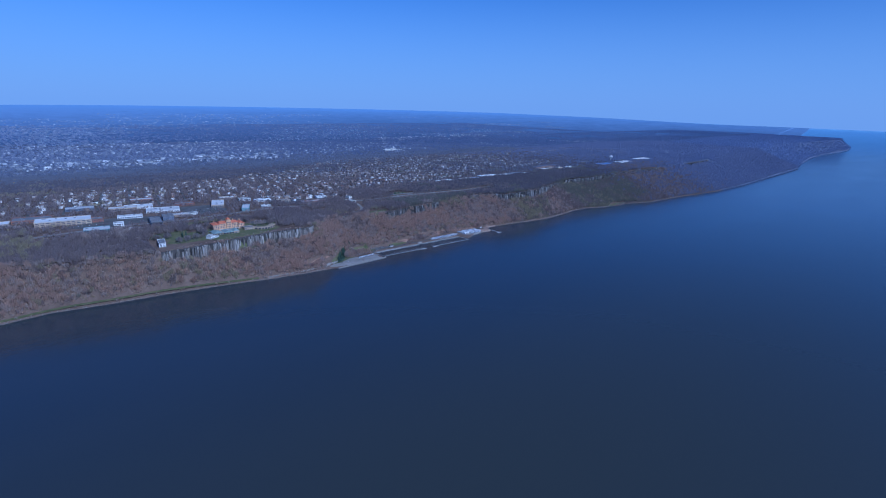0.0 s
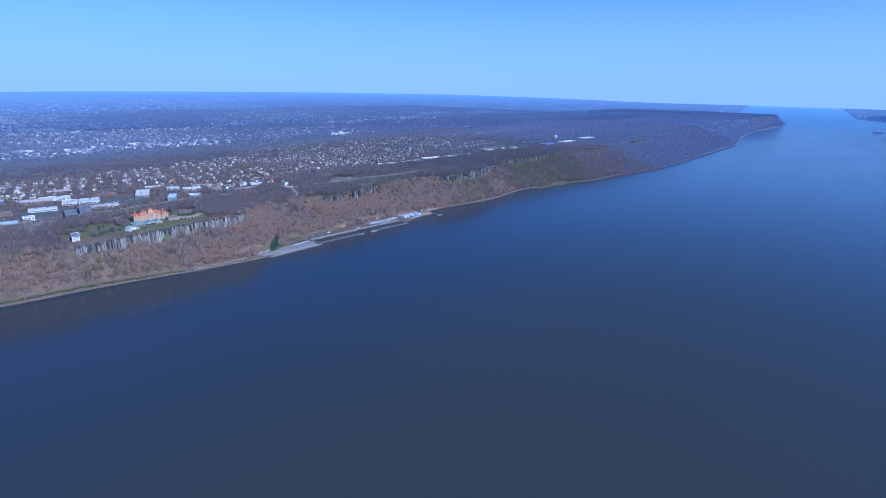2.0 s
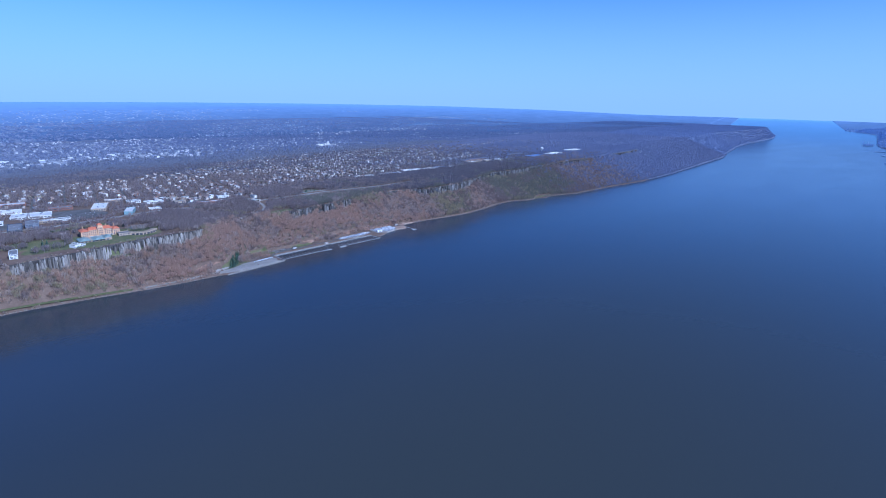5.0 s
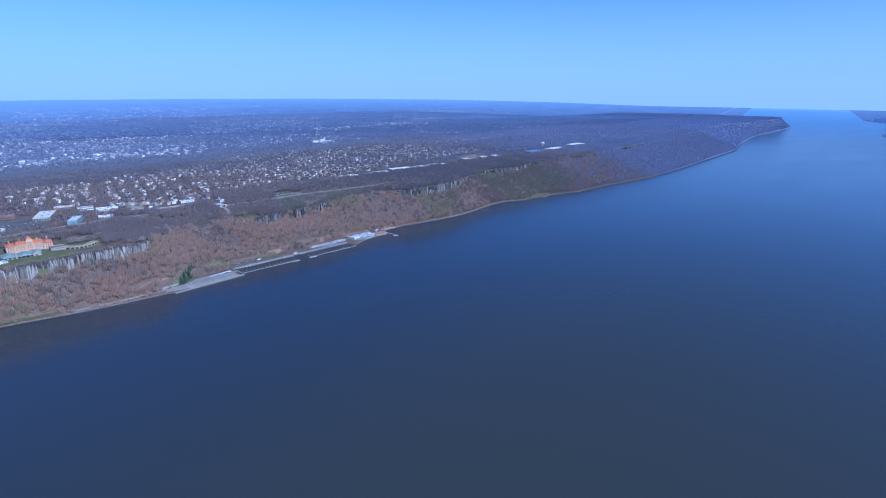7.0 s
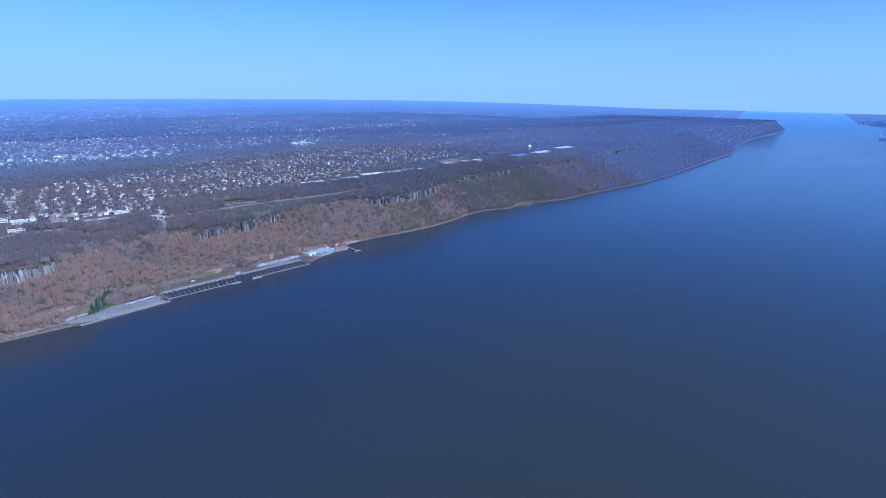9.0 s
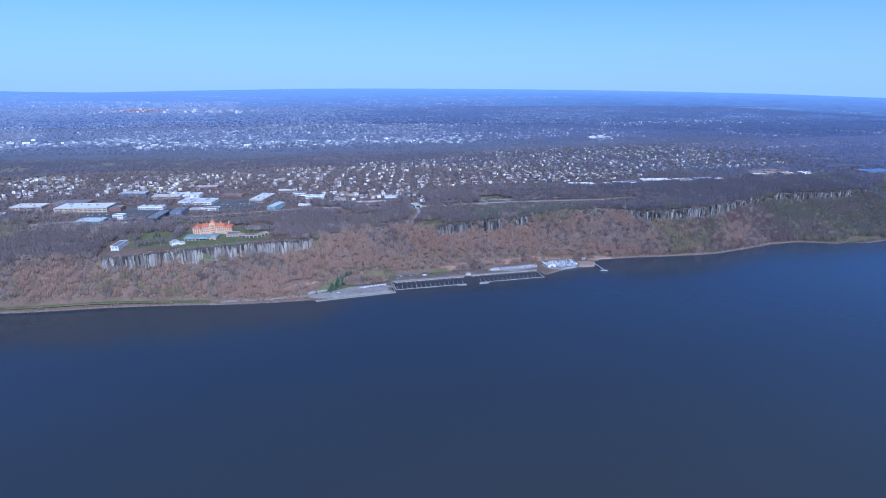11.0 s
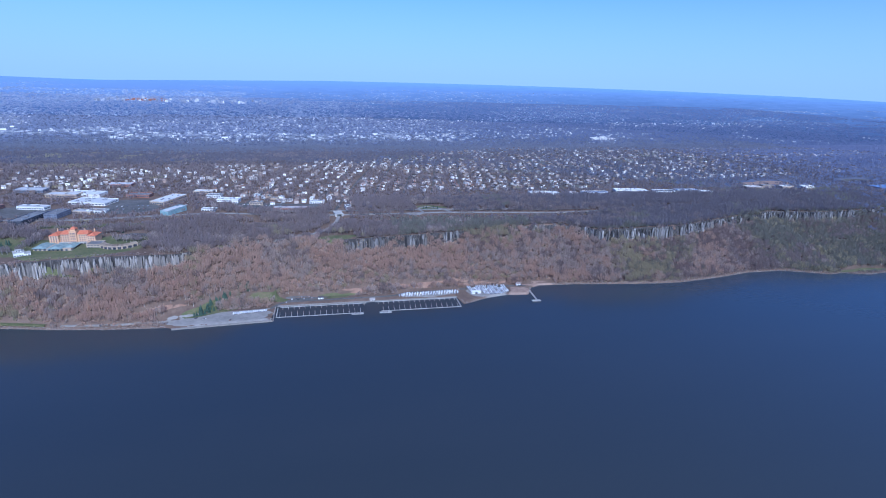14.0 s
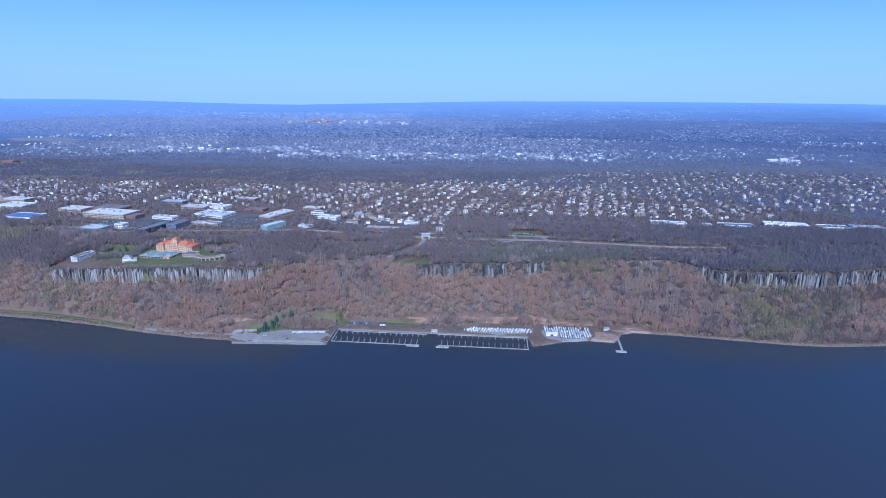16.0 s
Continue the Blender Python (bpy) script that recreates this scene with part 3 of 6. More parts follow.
# ---- roads, lots and lawns laid on the ground ----
def ribbon(name, pts, width, material, label, category, lift=0.5, kind="structure", clear=3.0):
    pts = np.array(pts, float)
    seg = np.hypot(*np.diff(pts, axis=0).T)
    run = np.concatenate([[0], np.cumsum(seg)])
    t = np.linspace(0, run[-1], max(3, int(run[-1] / 7)))
    c = np.column_stack([np.interp(t, run, pts[:, k]) for k in (0, 1)])
    for _ in range(3):
        c[1:-1] = (c[:-2] + 2 * c[1:-1] + c[2:]) / 4
    d = np.gradient(c, axis=0)
    d /= np.hypot(d[:, 0], d[:, 1])[:, None]
    nrm = np.column_stack([-d[:, 1], d[:, 0]])
    side = np.linspace(-0.5, 0.5, 4) * width
    p = c[:, None, :] + nrm[:, None, :] * side[None, :, None]
    z = ground(p[..., 0], p[..., 1]).max(1)
    z = np.convolve(np.pad(z, 2, mode="edge"), np.ones(5) / 5, "valid")[:, None] + lift
    top = np.concatenate([p, np.repeat(z, 4, 1)[..., None]], 2)
    low = top[:, [0, 3]].copy()
    low[..., 2] -= 2.0
    n = len(t)
    v = np.concatenate([top.reshape(-1, 3), low.reshape(-1, 3)])
    f = []
    for i in range(n - 1):
        for k in range(3):
            f.append((i * 4 + k, i * 4 + k + 1, i * 4 + 5 + k, i * 4 + 4 + k))
        o = n * 4 + i * 2
        f += [(i * 4, i * 4 + 4, o + 2, o), (i * 4 + 3, o + 1, o + 3, i * 4 + 7)]
    for (x, y), (dx, dy) in zip(c, d):
        keep_free(x, y, 5, width / 2 + clear, math.degrees(math.atan2(dy, dx)))
    return tagged(sheet(name, v, f, material), label, category, kind=kind)


def patch(name, cx, cy, rx, ry, material, label, category, lift=0.35, turn=0.0, seed=0, wobble=0.15, clear=True):
    """An uneven patch that follows the ground."""
    v, f = [], []
    for r in range(9):
        for a in range(40):
            th = 2 * math.pi * a / 40
            k = r / 8 * (1 + wobble * math.sin(3 * th + seed) + wobble * 0.6 * math.sin(5 * th + 2 * seed))
            px, py = rx * k * math.cos(th), ry * k * math.sin(th)
            c, s = math.cos(radians(turn)), math.sin(radians(turn))
            v.append((cx + px * c - py * s, cy + px * s + py * c))
    for r in range(8):
        for a in range(40):
            f.append((r * 40 + a, (r + 1) * 40 + a, (r + 1) * 40 + (a + 1) % 40, r * 40 + (a + 1) % 40))
    v = np.array(v)
    z = ground(v[:, 0], v[:, 1]) + lift
    z[-40:] -= lift + 0.6
    if clear:
        keep_free(cx, cy, rx * 0.9, ry * 0.9, turn)
    return tagged(sheet(name, np.column_stack([v, z]), f, material, soft=True), label, category, kind="structure")


ribbon("road_parkway", [(-260, -900), (-280, -500), (-272, -350), (-300, -177), (-325, -49), (-309, 92), (-309, 236), (-312, 320), (-303, 462), (-292, 574), (-300, 700), (-330, 950), (-330, 1400), (-330, 2400)], 7, M_ROAD,
       "grey two-lane parkway between bare woods", "road", lift=0.8, clear=1)
ribbon("road_parkway_second", [(-352, -49), (-338, 92), (-338, 236), (-336, 320), (-330, 462), (-318, 574), (-318, 640)], 6, M_ROAD,
       "grey second carriageway of the parkway", "road", lift=0.8, clear=1)
ribbon("road_ramp", [(-309, 236), (-290, 246), (-310, 275), (-345, 262), (-362, 285), (-345, 310), (-315, 330)], 5, M_ROAD, "pale looping slip road beside the parkway", "road", lift=0.9)
ribbon("road_street", [(-345, 97), (-448, 116), (-537, 133), (-678, 165), (-853, 208), (-956, 228), (-1100, 258)], 6, M_ASPHALT, "grey main street climbing away between houses", "road", clear=1)
ribbon("road_underpass", [(-345, 104), (-300, 102), (-262, 97), (-232, 86), (-212, 72), (-196, 48), (-188, 20), (-176, -10)], 7, M_GRAVEL,
       "narrow grey road winding down the wooded slope", "road", lift=0.9, clear=6)
keep_free(-294, 430, 6, 170)
keep_free(-298, -110, 12, 70, -8)
ribbon("shore_path", [(-17, -280), (-9, -206), (-10, -150), (-24, -100), (-36, -50), (-40, -8)], 3, M_GRAVEL, "pale gravel path along the river bank", "path", lift=0.3, clear=0)
ribbon("grass_verge", [(float(shore(y)) - 6.5, y) for y in range(-900, -285, 20)], 5, M_GRASS, "narrow green strip along the river bank", "verge", lift=0.3, clear=0)
ribbon("road_valley", [(-2280, -1560), (-2480, -1330), (-2700, -1180), (-2950, -1000), (-3300, -700)], 16, M_CONCRETE, "pale motorway curving through the valley", "road", lift=1.5, clear=0)
patch("marsh_pond", -3060, -2500, 34, 420, M_WATER, "still blue pond in the valley marsh", "pond", lift=1.0, seed=3, wobble=0.2, turn=-8)
patch("marsh", -2900, -2300, 330, 900, M_MARSH, "flat grey reed marsh in the valley", "marsh", lift=0.5, seed=6, wobble=0.2, turn=-8)
ribbon("marina_drive", [(-40, -8), (-63, 8), (-64, 90), (-65, 180), (-76, 205), (-80, 300), (-84, 380), (-80, 412)], 4.5, M_ASPHALT, "grey drive behind the boat slips", "road", lift=0.3, clear=2)
for i, y in enumerate(range(-900, 1500, 68)):
    if abs(y - 110) < 40:
        continue
    x0 = -500 if y > 130 else (-480 if y < -140 else -390)
    ribbon("road_side_street", [(x0, y), (x0 - 350, y + 75), (x0 - 700, y + 150)], 5, M_ASPHALT, "narrow grey side street between houses", "road", lift=0.45, clear=-2)

patch("lawn_villa", -134, -306, 53, 128, M_GRASS, "green lawn round the orange villa on the cliff top", "lawn", turn=4, seed=1, clear=False)
keep_free(-96, -300, 17, 128, 3)
keep_free(-150, -395, 22, 26)
keep_free(-205, -330, 8, 50)
patch("lawn_parkway", -240, -300, 9, 115, M_GRASS, "olive grass verge beside the parkway", "lawn", turn=4, seed=3)
patch("lawn_parkway", -262, -30, 9, 60, M_GRASS, "olive grass clearing in the plateau woods", "lawn", turn=4, seed=5)
patch("lawn_bank", -170, -420, 26, 40, M_GRASS, "green sloping meadow behind the cliff top", "lawn", turn=10, seed=2, clear=False)
keep_free(-172, -425, 8, 26)
keep_free(-312, 292, 22, 30)
patch("lawn_ramp", -352, 292, 22, 32, M_GRASS, "green island inside the slip road", "lawn", seed=3)
for i in range(17):
    keep_free(-26 - 3.0 * i, -112 + 2.55 * i, 6, 6)
patch("lawn_conifers", -46, -84, 15, 52, M_GRASS, "green grass bank below dark conifers", "lawn", seed=12, wobble=0.1, turn=28, clear=False)
patch("lawn_marina", -72, -16, 12, 34, M_GRASS, "green grass strip behind the boat slips", "lawn", seed=4, wobble=0.08)
patch("lawn_marina", -77, 92, 7, 28, M_GRASS, "green grass strip behind the boat slips", "lawn", seed=2, wobble=0.3)
patch("marina_lot", -73, 42, 8, 32, M_ASPHALT, "grey parking ground behind the slips", "parking lot", seed=3, wobble=0.3)
patch("lawn_shore", -74, 1120, 8, 62, M_GRASS, "green riverside lawn below the woods", "lawn", seed=6, wobble=0.08)
patch("grass_slope", -172, 95, 15, 34, M_GRASS, "green verge beside the winding road", "lawn", seed=8)
patch("gravel_lot", -14, -70, 27, 82, M_GRAVEL, "pale gravel parking ground at the water", "parking lot", lift=0.25, seed=7, wobble=0.03, turn=3)
patch("boat_yard", -64, 338, 24, 40, M_GRAVEL, "pale gravel yard under stored boats", "boat yard", lift=0.2, seed=9, wobble=0.05)
patch("boat_strip", -68, 238, 14, 55, M_GRAVEL, "pale gravel strip under stored boats", "boat yard", lift=0.2, seed=9, wobble=0.05)
patch("beach", -58, 395, 20, 24, M_SAND, "pinkish sand beach on the point", "beach", lift=0.3, seed=5, turn=20)
patch("beach_north", -86, 437, 8, 30, M_SAND, "pinkish sand strip along the cove", "beach", lift=0.3, seed=5)
patch("bare_soil", -30, -160, 4, 34, M_SOIL, "bare reddish earth at the foot of the slope", "bare earth", lift=0.4, seed=4, turn=18)
patch("bare_soil", -86, 128, 4, 24, M_SOIL, "bare brick-red earth behind the boat slips", "bare earth", lift=0.4, seed=2, wobble=0.4)
patch("bare_soil", -93, 225, 5, 56, M_SOIL, "bare reddish earth behind stored boats", "bare earth", lift=0.4, seed=7, wobble=0.4)
patch("bare_soil", -99, 335, 5, 50, M_SOIL, "bare reddish earth behind the boat yard", "bare earth", lift=0.4, seed=3, wobble=0.4)
patch("bare_ground", -552, 1290, 26, 90, M_SAND, "bare pinkish ground beside low offices", "bare earth", lift=0.4, seed=6)
patch("car_park_office", -355, -285, 45, 55, M_ASPHALT, "dark asphalt car park between low buildings", "parking lot", seed=2, wobble=0.03)
patch("car_park_south", -330, -480, 46, 96, M_ASPHALT, "wide grey car park round low offices", "parking lot", lift=0.25, seed=5, wobble=0.08, turn=4)
patch("car_park_middle", -405, -290, 40, 64, M_ASPHALT, "wide grey car park round warehouses", "parking lot", lift=0.2, seed=8, wobble=0.08, turn=4)
patch("car_park_shops", -385, -20, 30, 95, M_ASPHALT, "grey car park beside a row of shops", "parking lot", lift=0.2, seed=9, wobble=0.06)
patch("car_park_villa", -180, -225, 20, 24, M_ASPHALT, "grey asphalt car park beside the villa", "parking lot", seed=2, wobble=0.05)


# ---- houses ----
def pitched(bm, w, d, z, rise, over=0.5):
    prism(bm, [(-w / 2 - over, z - 0.2), (w / 2 + over, z - 0.2), (0, z + rise)], -d / 2 - over, d / 2 + over)
    return bm


def house(x, y, turn, w=9.0, d=12.0, storeys=2, label="", porch=False, wing=False):
    z = base(x, y, 5)
    tall = 2.9 * storeys
    h = thing("house", x, y, z - 0.5, turn, label, "house", "suburban houses")
    walls = boxes((-w / 2, w / 2, -d / 2, d / 2, 0, tall + 0.6))
    prism(walls, [(-w / 2, tall + 0.4), (w / 2, tall + 0.4), (0, tall + w * 0.36)], -d / 2, d / 2)
    if wing:
        box(walls, w / 2, w / 2 + 3.6, -d / 2, d / 4, 0, 3.0)
    part("wall", walls, M_HOUSE_ONE, h)
    roof = part("roof", pitched(bmesh.new(), w, d, tall + 0.6, w * 0.38), M_SHINGLE_ONE, h)
    part("chimney", boxes((w * 0.2, w * 0.2 + 1, d * 0.2, d * 0.2 + 1, tall + 1, tall + w * 0.38 + 1.6)), M_BRICK, roof)
    if wing:
        part("garage_roof", boxes((w / 2 - 0.1, w / 2 + 3.9, -d / 2 - 0.4, d / 4 + 0.4, 3.0, 3.4)), M_SHINGLE_ONE, h)
    pane = None
    for s in range(storeys):
        for k in (-1, 0, 1):
            at = (k * w * 0.3, -d / 2 - 0.06, 1.7 + 2.9 * s)
            if s == 0 and k == 0:
                part("door", boxes((-0.6, 0.6, -0.06, 0.06, 0.5, 2.6)), M_DARK, h, at=(0, -d / 2 - 0.06, 0))
            elif pane is None:
                pane = part("window", boxes((-0.65, 0.65, -0.07, 0.07, -0.2, 1.3)), M_GLASS, h, at=at)
            else:
                again(pane, h, at)
        for k in (-0.28, 0.28):
            again(pane, h, (w / 2 + 0.06, k * d, 1.7 + 2.9 * s), 90)
    if porch:
        part("porch", boxes((-w / 2, w / 2, -d / 2 - 2.2, -d / 2 - 0.2, 2.7, 3.0), (-w / 2, -w / 2 + 0.3, -d / 2 - 2.2, -d / 2 - 1.9, 0, 2.7), (w / 2 - 0.3, w / 2, -d / 2 - 2.2, -d / 2 - 1.9, 0, 2.7)), M_WHITE, h)
    return h


def speckle_houses(name, xs, ys, turns, sizes, label, rng, tall=(5, 7.5), flat=0.0, materials=None):
    """Many small houses far off, joined: four walls and a pitched roof each."""
    n = len(xs)
    z = ground(xs, ys) - 0.6
    w, d, t = sizes[:, 0] / 2, sizes[:, 1] / 2, rng.uniform(*tall, n)
    rise = np.where(rng.random(n) < flat, 0.4, w * 0.75)
    cx = np.array([-1, 1, 1, -1, -1, 1, 1, -1, 0, 0, -1.08, 1.08, 1.08, -1.08], float)
    cy = np.array([-1, -1, 1, 1, -1, -1, 1, 1, -1.05, 1.05, -1.05, -1.05, 1.05, 1.05], float)
    zz = np.concatenate([np.zeros((n, 4)), np.repeat(t[:, None], 4, 1), np.repeat((t + rise)[:, None], 2, 1), np.repeat(t[:, None] + 0.05, 4, 1)], 1)
    lx, ly = cx[None] * w[:, None], cy[None] * d[:, None]
    c, s = np.cos(turns)[:, None], np.sin(turns)[:, None]
    v = np.stack([xs[:, None] + lx * c - ly * s, ys[:, None] + lx * s + ly * c, z[:, None] + zz], 2).reshape(-1, 3)
    q = np.array([(0, 1, 5, 4), (1, 2, 6, 5), (2, 3, 7, 6), (3, 0, 4, 7), (11, 12, 9, 8), (13, 10, 8, 9), (10, 11, 8, 8), (12, 13, 9, 9)])
    tri = np.array([(0, 1, 5), (0, 5, 4), (1, 2, 6), (1, 6, 5), (2, 3, 7), (2, 7, 6), (3, 0, 4), (3, 4, 7), (11, 12, 9), (11, 9, 8), (13, 10, 8), (13, 8, 9), (10, 11, 8), (12, 13, 9)])
    f = (np.arange(n)[:, None, None] * 14 + tri[None]).reshape(-1, 3)
    idx = np.tile([0] * 8 + [1] * 6, n)
    return tagged(sheet(name, v, f, materials or [M_HOUSE, M_SHINGLE], idx), label, "houses", kind="stuff")


def flat_building(x, y, along, across, tall, turn, wall, roof, label, storeys=1, category="building", units=3, skylights=0, windows=True, name="commercial_building"):
    """A flat-roofed block: walls, roof with parapet, window bands, rooftop machines."""
    tall *= 0.84
    z = base(x, y, min(along, across) / 2.5)
    b = thing(name, x, y, z - 0.5, turn, label, category)
    a, c, t = along / 2, across / 2, tall
    part("wall", boxes((-a, a, -c, c, 0, t - 0.6)), wall, b)
    part("roof", boxes((-a - 0.2, a + 0.2, -c - 0.2, c + 0.2, t - 0.6, t - 0.1)), roof, b)
    part("parapet", boxes((-a - 0.3, a + 0.3, -c - 0.3, -c + 0.4, t - 0.1, t + 0.6), (-a - 0.3, a + 0.3, c - 0.4, c + 0.3, t - 0.1, t + 0.6),
                          (-a - 0.3, -a + 0.4, -c + 0.4, c - 0.4, t - 0.1, t + 0.6), (a - 0.4, a + 0.3, -c + 0.4, c - 0.4, t - 0.1, t + 0.6)), wall, b)
    if windows:
        step, panes = (t - 0.6) / storeys, {}
        for face_turn, reach, half in ((0, c, a), (180, c, a), (90, a, c), (270, a, c)):
            if math.sin(radians(turn + face_turn)) < -0.35:
                continue
            n = max(2, min(11, int(half / 2.2)))
            wide = (2 * half - 1.6) / n
            for s in range(storeys):
                for k in range(n):
                    q = radians(face_turn)
                    along_at, out_at = -half + 0.8 + (k + 0.5) * wide, -reach - 0.02
                    at = (along_at * math.cos(q) - out_at * math.sin(q), along_at * math.sin(q) + out_at * math.cos(q), s * step + step * 0.35)
                    if n * 1000 + half not in panes:
                        o = part("window", boxes((-wide * 0.36, wide * 0.36, -0.1, 0.1, 0, step * 0.42)), M_GLASS, b, at=at)
                        o.rotation_euler[2] = q
                        panes[n * 1000 + half] = o
                    else:
                        again(panes[n * 1000 + half], b, at, face_turn)
    rng = random.Random(int(abs(x) + abs(y)))
    for i in range(units):
        ux, uy, us = rng.uniform(-a * 0.75, a * 0.75), rng.uniform(-c * 0.65, c * 0.65), rng.uniform(1.2, 2.4)
        part("roof_unit", boxes((ux - us, ux + us, uy - us * 0.7, uy + us * 0.7, t - 0.1, t + 1.6)), M_STEEL, b)
    for i in range(skylights):
        ux = -a + (i + 0.5) * 2 * a / skylights
        part("skylight", boxes((ux - 1.5, ux + 1.5, -c * 0.6, c * 0.6, t - 0.1, t + 0.5, 0.5)), M_BLUE if skylights > 5 else M_GLASS, b)
    keep_free(x, y, a + 5, c + 5, turn)
    return b


# offices and workshops west of the villa, south to north: x, y, along, across, height, turn, wall, roof
flat_building(-372, -572, 100, 46, 13, 82, M_TAN, M_PALEROOF, "long pale tan office block with a white roof", 3, "office block", 6)
flat_building(-362, -520, 38, 26, 9, 82, M_BRICK, M_GREYROOF, "low reddish brick building with a grey roof", 2)
flat_building(-264, -530, 46, 30, 9, 80, M_BLUEGREEN, M_PALEROOF, "pale blue-green building with a white flat roof", 2)
flat_building(-281, -487, 19, 15, 11, 80, M_WHITE, M_PALEROOF, "small white cube-shaped building with plain walls", 2, units=1)
flat_building(-243, -463, 28, 9, 4.5, 85, M_WHITE, M_PALEROOF, "low white shed with a flat roof", 1, units=1)
flat_building(-276, -417, 70, 22, 10, 170, M_DARK, M_GREYROOF, "dark glass office building with banded windows", 3, "office block")
flat_building(-362, -448, 50, 18, 7, 78, M_WHITE, M_PALEROOF, "long white-roofed low building", 1)
flat_building(-303, -385, 40, 22, 11, 170, M_SLATE, M_GREYROOF, "blue-grey glass building with a grey roof", 3, "office block")
flat_building(-330, -353, 36, 20, 6, 75, M_TAN, M_PALEROOF, "low workshop with a light flat roof", 1)
flat_building(-486, -402, 62, 32, 7, 80, M_WHITE, M_PALEROOF, "white-roofed hall behind a larger warehouse", 1, "warehouse", 4, windows=False)
flat_building(-412, -366, 72, 44, 7, 76, M_WHITE, M_PALEROOF, "large white warehouse with a bright flat roof", 1, "warehouse", 8)
flat_building(-420, -232, 76, 30, 9, 160, M_TAN, M_PALEROOF, "long shed with a bright white roof", 1, "warehouse", 5)
flat_building(-319, -199, 50, 17, 11, 155, M_BLUEGREEN, M_PALEROOF, "teal metal-clad hall with a pale roof", 1, "warehouse", 1, windows=False)
flat_building(-340, -742, 66, 40, 9, 85, M_WHITE, M_BLUE, "white hall with a bright blue roof", 1, "warehouse", 2)
flat_building(-505, -905, 66, 34, 10, 85, M_TAN, M_PALEROOF, "tan brick building with a pale roof", 2)
flat_building(-450, -860, 70, 40, 8, 85, M_WHITE, M_PALEROOF, "wide white-roofed warehouse among trees", 1, "warehouse")
flat_building(-420, -690, 60, 36, 8, 82, M_TAN, M_PALEROOF, "low tan warehouse with a white roof", 1, "warehouse")
flat_building(-440, -620, 70, 40, 8, 82, M_BRICK, M_GREYROOF, "low brick workshop with a grey roof", 1)
flat_building(-587, -372, 52, 26, 6, 85, M_BRICK, M_PALEROOF, "low pinkish building with a pale roof", 1)
flat_building(-412, -116, 42, 22, 8, 80, M_WHITE, M_PALEROOF, "white two-storey building beside the woods", 2)
flat_building(-395, -60, 26, 16, 7, 85, M_TAN, M_GREYROOF, "tan building with a grey roof", 2)
flat_building(-365, 8, 66, 16, 5, 85, M_BRICK, M_PALEROOF, "row of low shops with a pinkish-white roof", 1, "shops")
flat_building(-356, 122, 15, 11, 8, 12, M_WHITE, M_GREYROOF, "white corner building with a dark roof", 2)
flat_building(-410, 60, 30, 14, 7, 85, M_WHITE, M_PALEROOF, "small shop building with a white roof", 2, "shops")
for x, y, a, c, t, wall, roof, lb in ((-330, -330, 34, 15, 6, M_WHITE, M_GREYROOF, "small white workshop with a grey roof"), (-470, -440, 60, 26, 8, M_TAN, M_PALEROOF, "tan workshop with a pale flat roof"), (-470, -300, 46, 22, 7, M_BRICK, M_GREYROOF, "brick workshop with a dark flat roof"),
                                         (-375, -560, 48, 20, 7, M_WHITE, M_GREYROOF, "white workshop with a dark flat roof"), (-500, -180, 40, 18, 7, M_TAN, M_PALEROOF, "low tan shop building with a pale roof"), (-335, -140, 26, 14, 5, M_WHITE, M_PALEROOF, "small low white building among trees"),
                                         (-450, -150, 30, 16, 8, M_WHITE, M_GREYROOF, "white shop building with a grey roof"), (-520, -520, 58, 26, 8, M_SLATE, M_PALEROOF, "blue-grey clad warehouse with a pale roof")):
    flat_building(x, y, a, c, t, 82, wall, roof, lb, 1, "workshop", 2, name="workshop")
# small shops and garages round the foot of the main street
shop_rng = random.Random(19)
for i in range(20):
    x, y = shop_rng.uniform(-475, -368), -135 + i * 13 + shop_rng.uniform(-5, 5)
    if not is_free(np.array([x]), np.array([y]))[0] or abs(y - 104) < 14:
        continue
    flat_building(x, y, shop_rng.uniform(10, 20), shop_rng.uniform(8, 12), shop_rng.uniform(4.5, 7), shop_rng.choice((82, 172)), shop_rng.choice((M_WHITE, M_TAN, M_BRICK, M_WHITE)), shop_rng.choice((M_PALEROOF, M_GREYROOF)),
                  "small flat-roofed shop near the main street", 1, "shop", 1, windows=False, name="shop")
# long low buildings beyond the parkway woods
flat_building(-462, 590, 70, 20, 7, 84, M_WHITE, M_PALEROOF, "long white building with a bright roof", 2, "office block", 6)
flat_building(-452, 664, 16, 18, 7, 84, M_WHITE, M_PALEROOF, "small white block beside a long building", 2)
flat_building(-462, 724, 66, 22, 7, 86, M_WHITE, M_GREYROOF, "grey-roofed building with rows of blue panels", 2, "office block", 2, skylights=8)
flat_building(-474, 826, 82, 24, 7.5, 82, M_WHITE, M_PALEROOF, "long white warehouse with a bright flat roof", 1, "warehouse", 5)
flat_building(-458, 910, 56, 24, 8, 88, M_WHITE, M_GREYROOF, "white office wing with dark windows and a grey roof", 2, "office block", 4, skylights=4)
flat_building(-462, 975, 60, 20, 9, 88, M_SLATE, M_PALEROOF, "long blue and white office building with pale roof strips", 2, "office block", 6, skylights=6)
flat_building(-448, 1022, 26, 18, 7, 88, M_WHITE, M_PALEROOF, "white end block of an office row", 2, "office block", 2)
flat_building(-482, 1188, 44, 22, 10, 84, M_TAN, M_PALEROOF, "tan office building with a pale roof", 3, "office block")
flat_building(-500, 1246, 30, 20, 8, 80, M_TAN, M_GREYROOF, "low tan building with a grey roof", 2, "office block", 2)
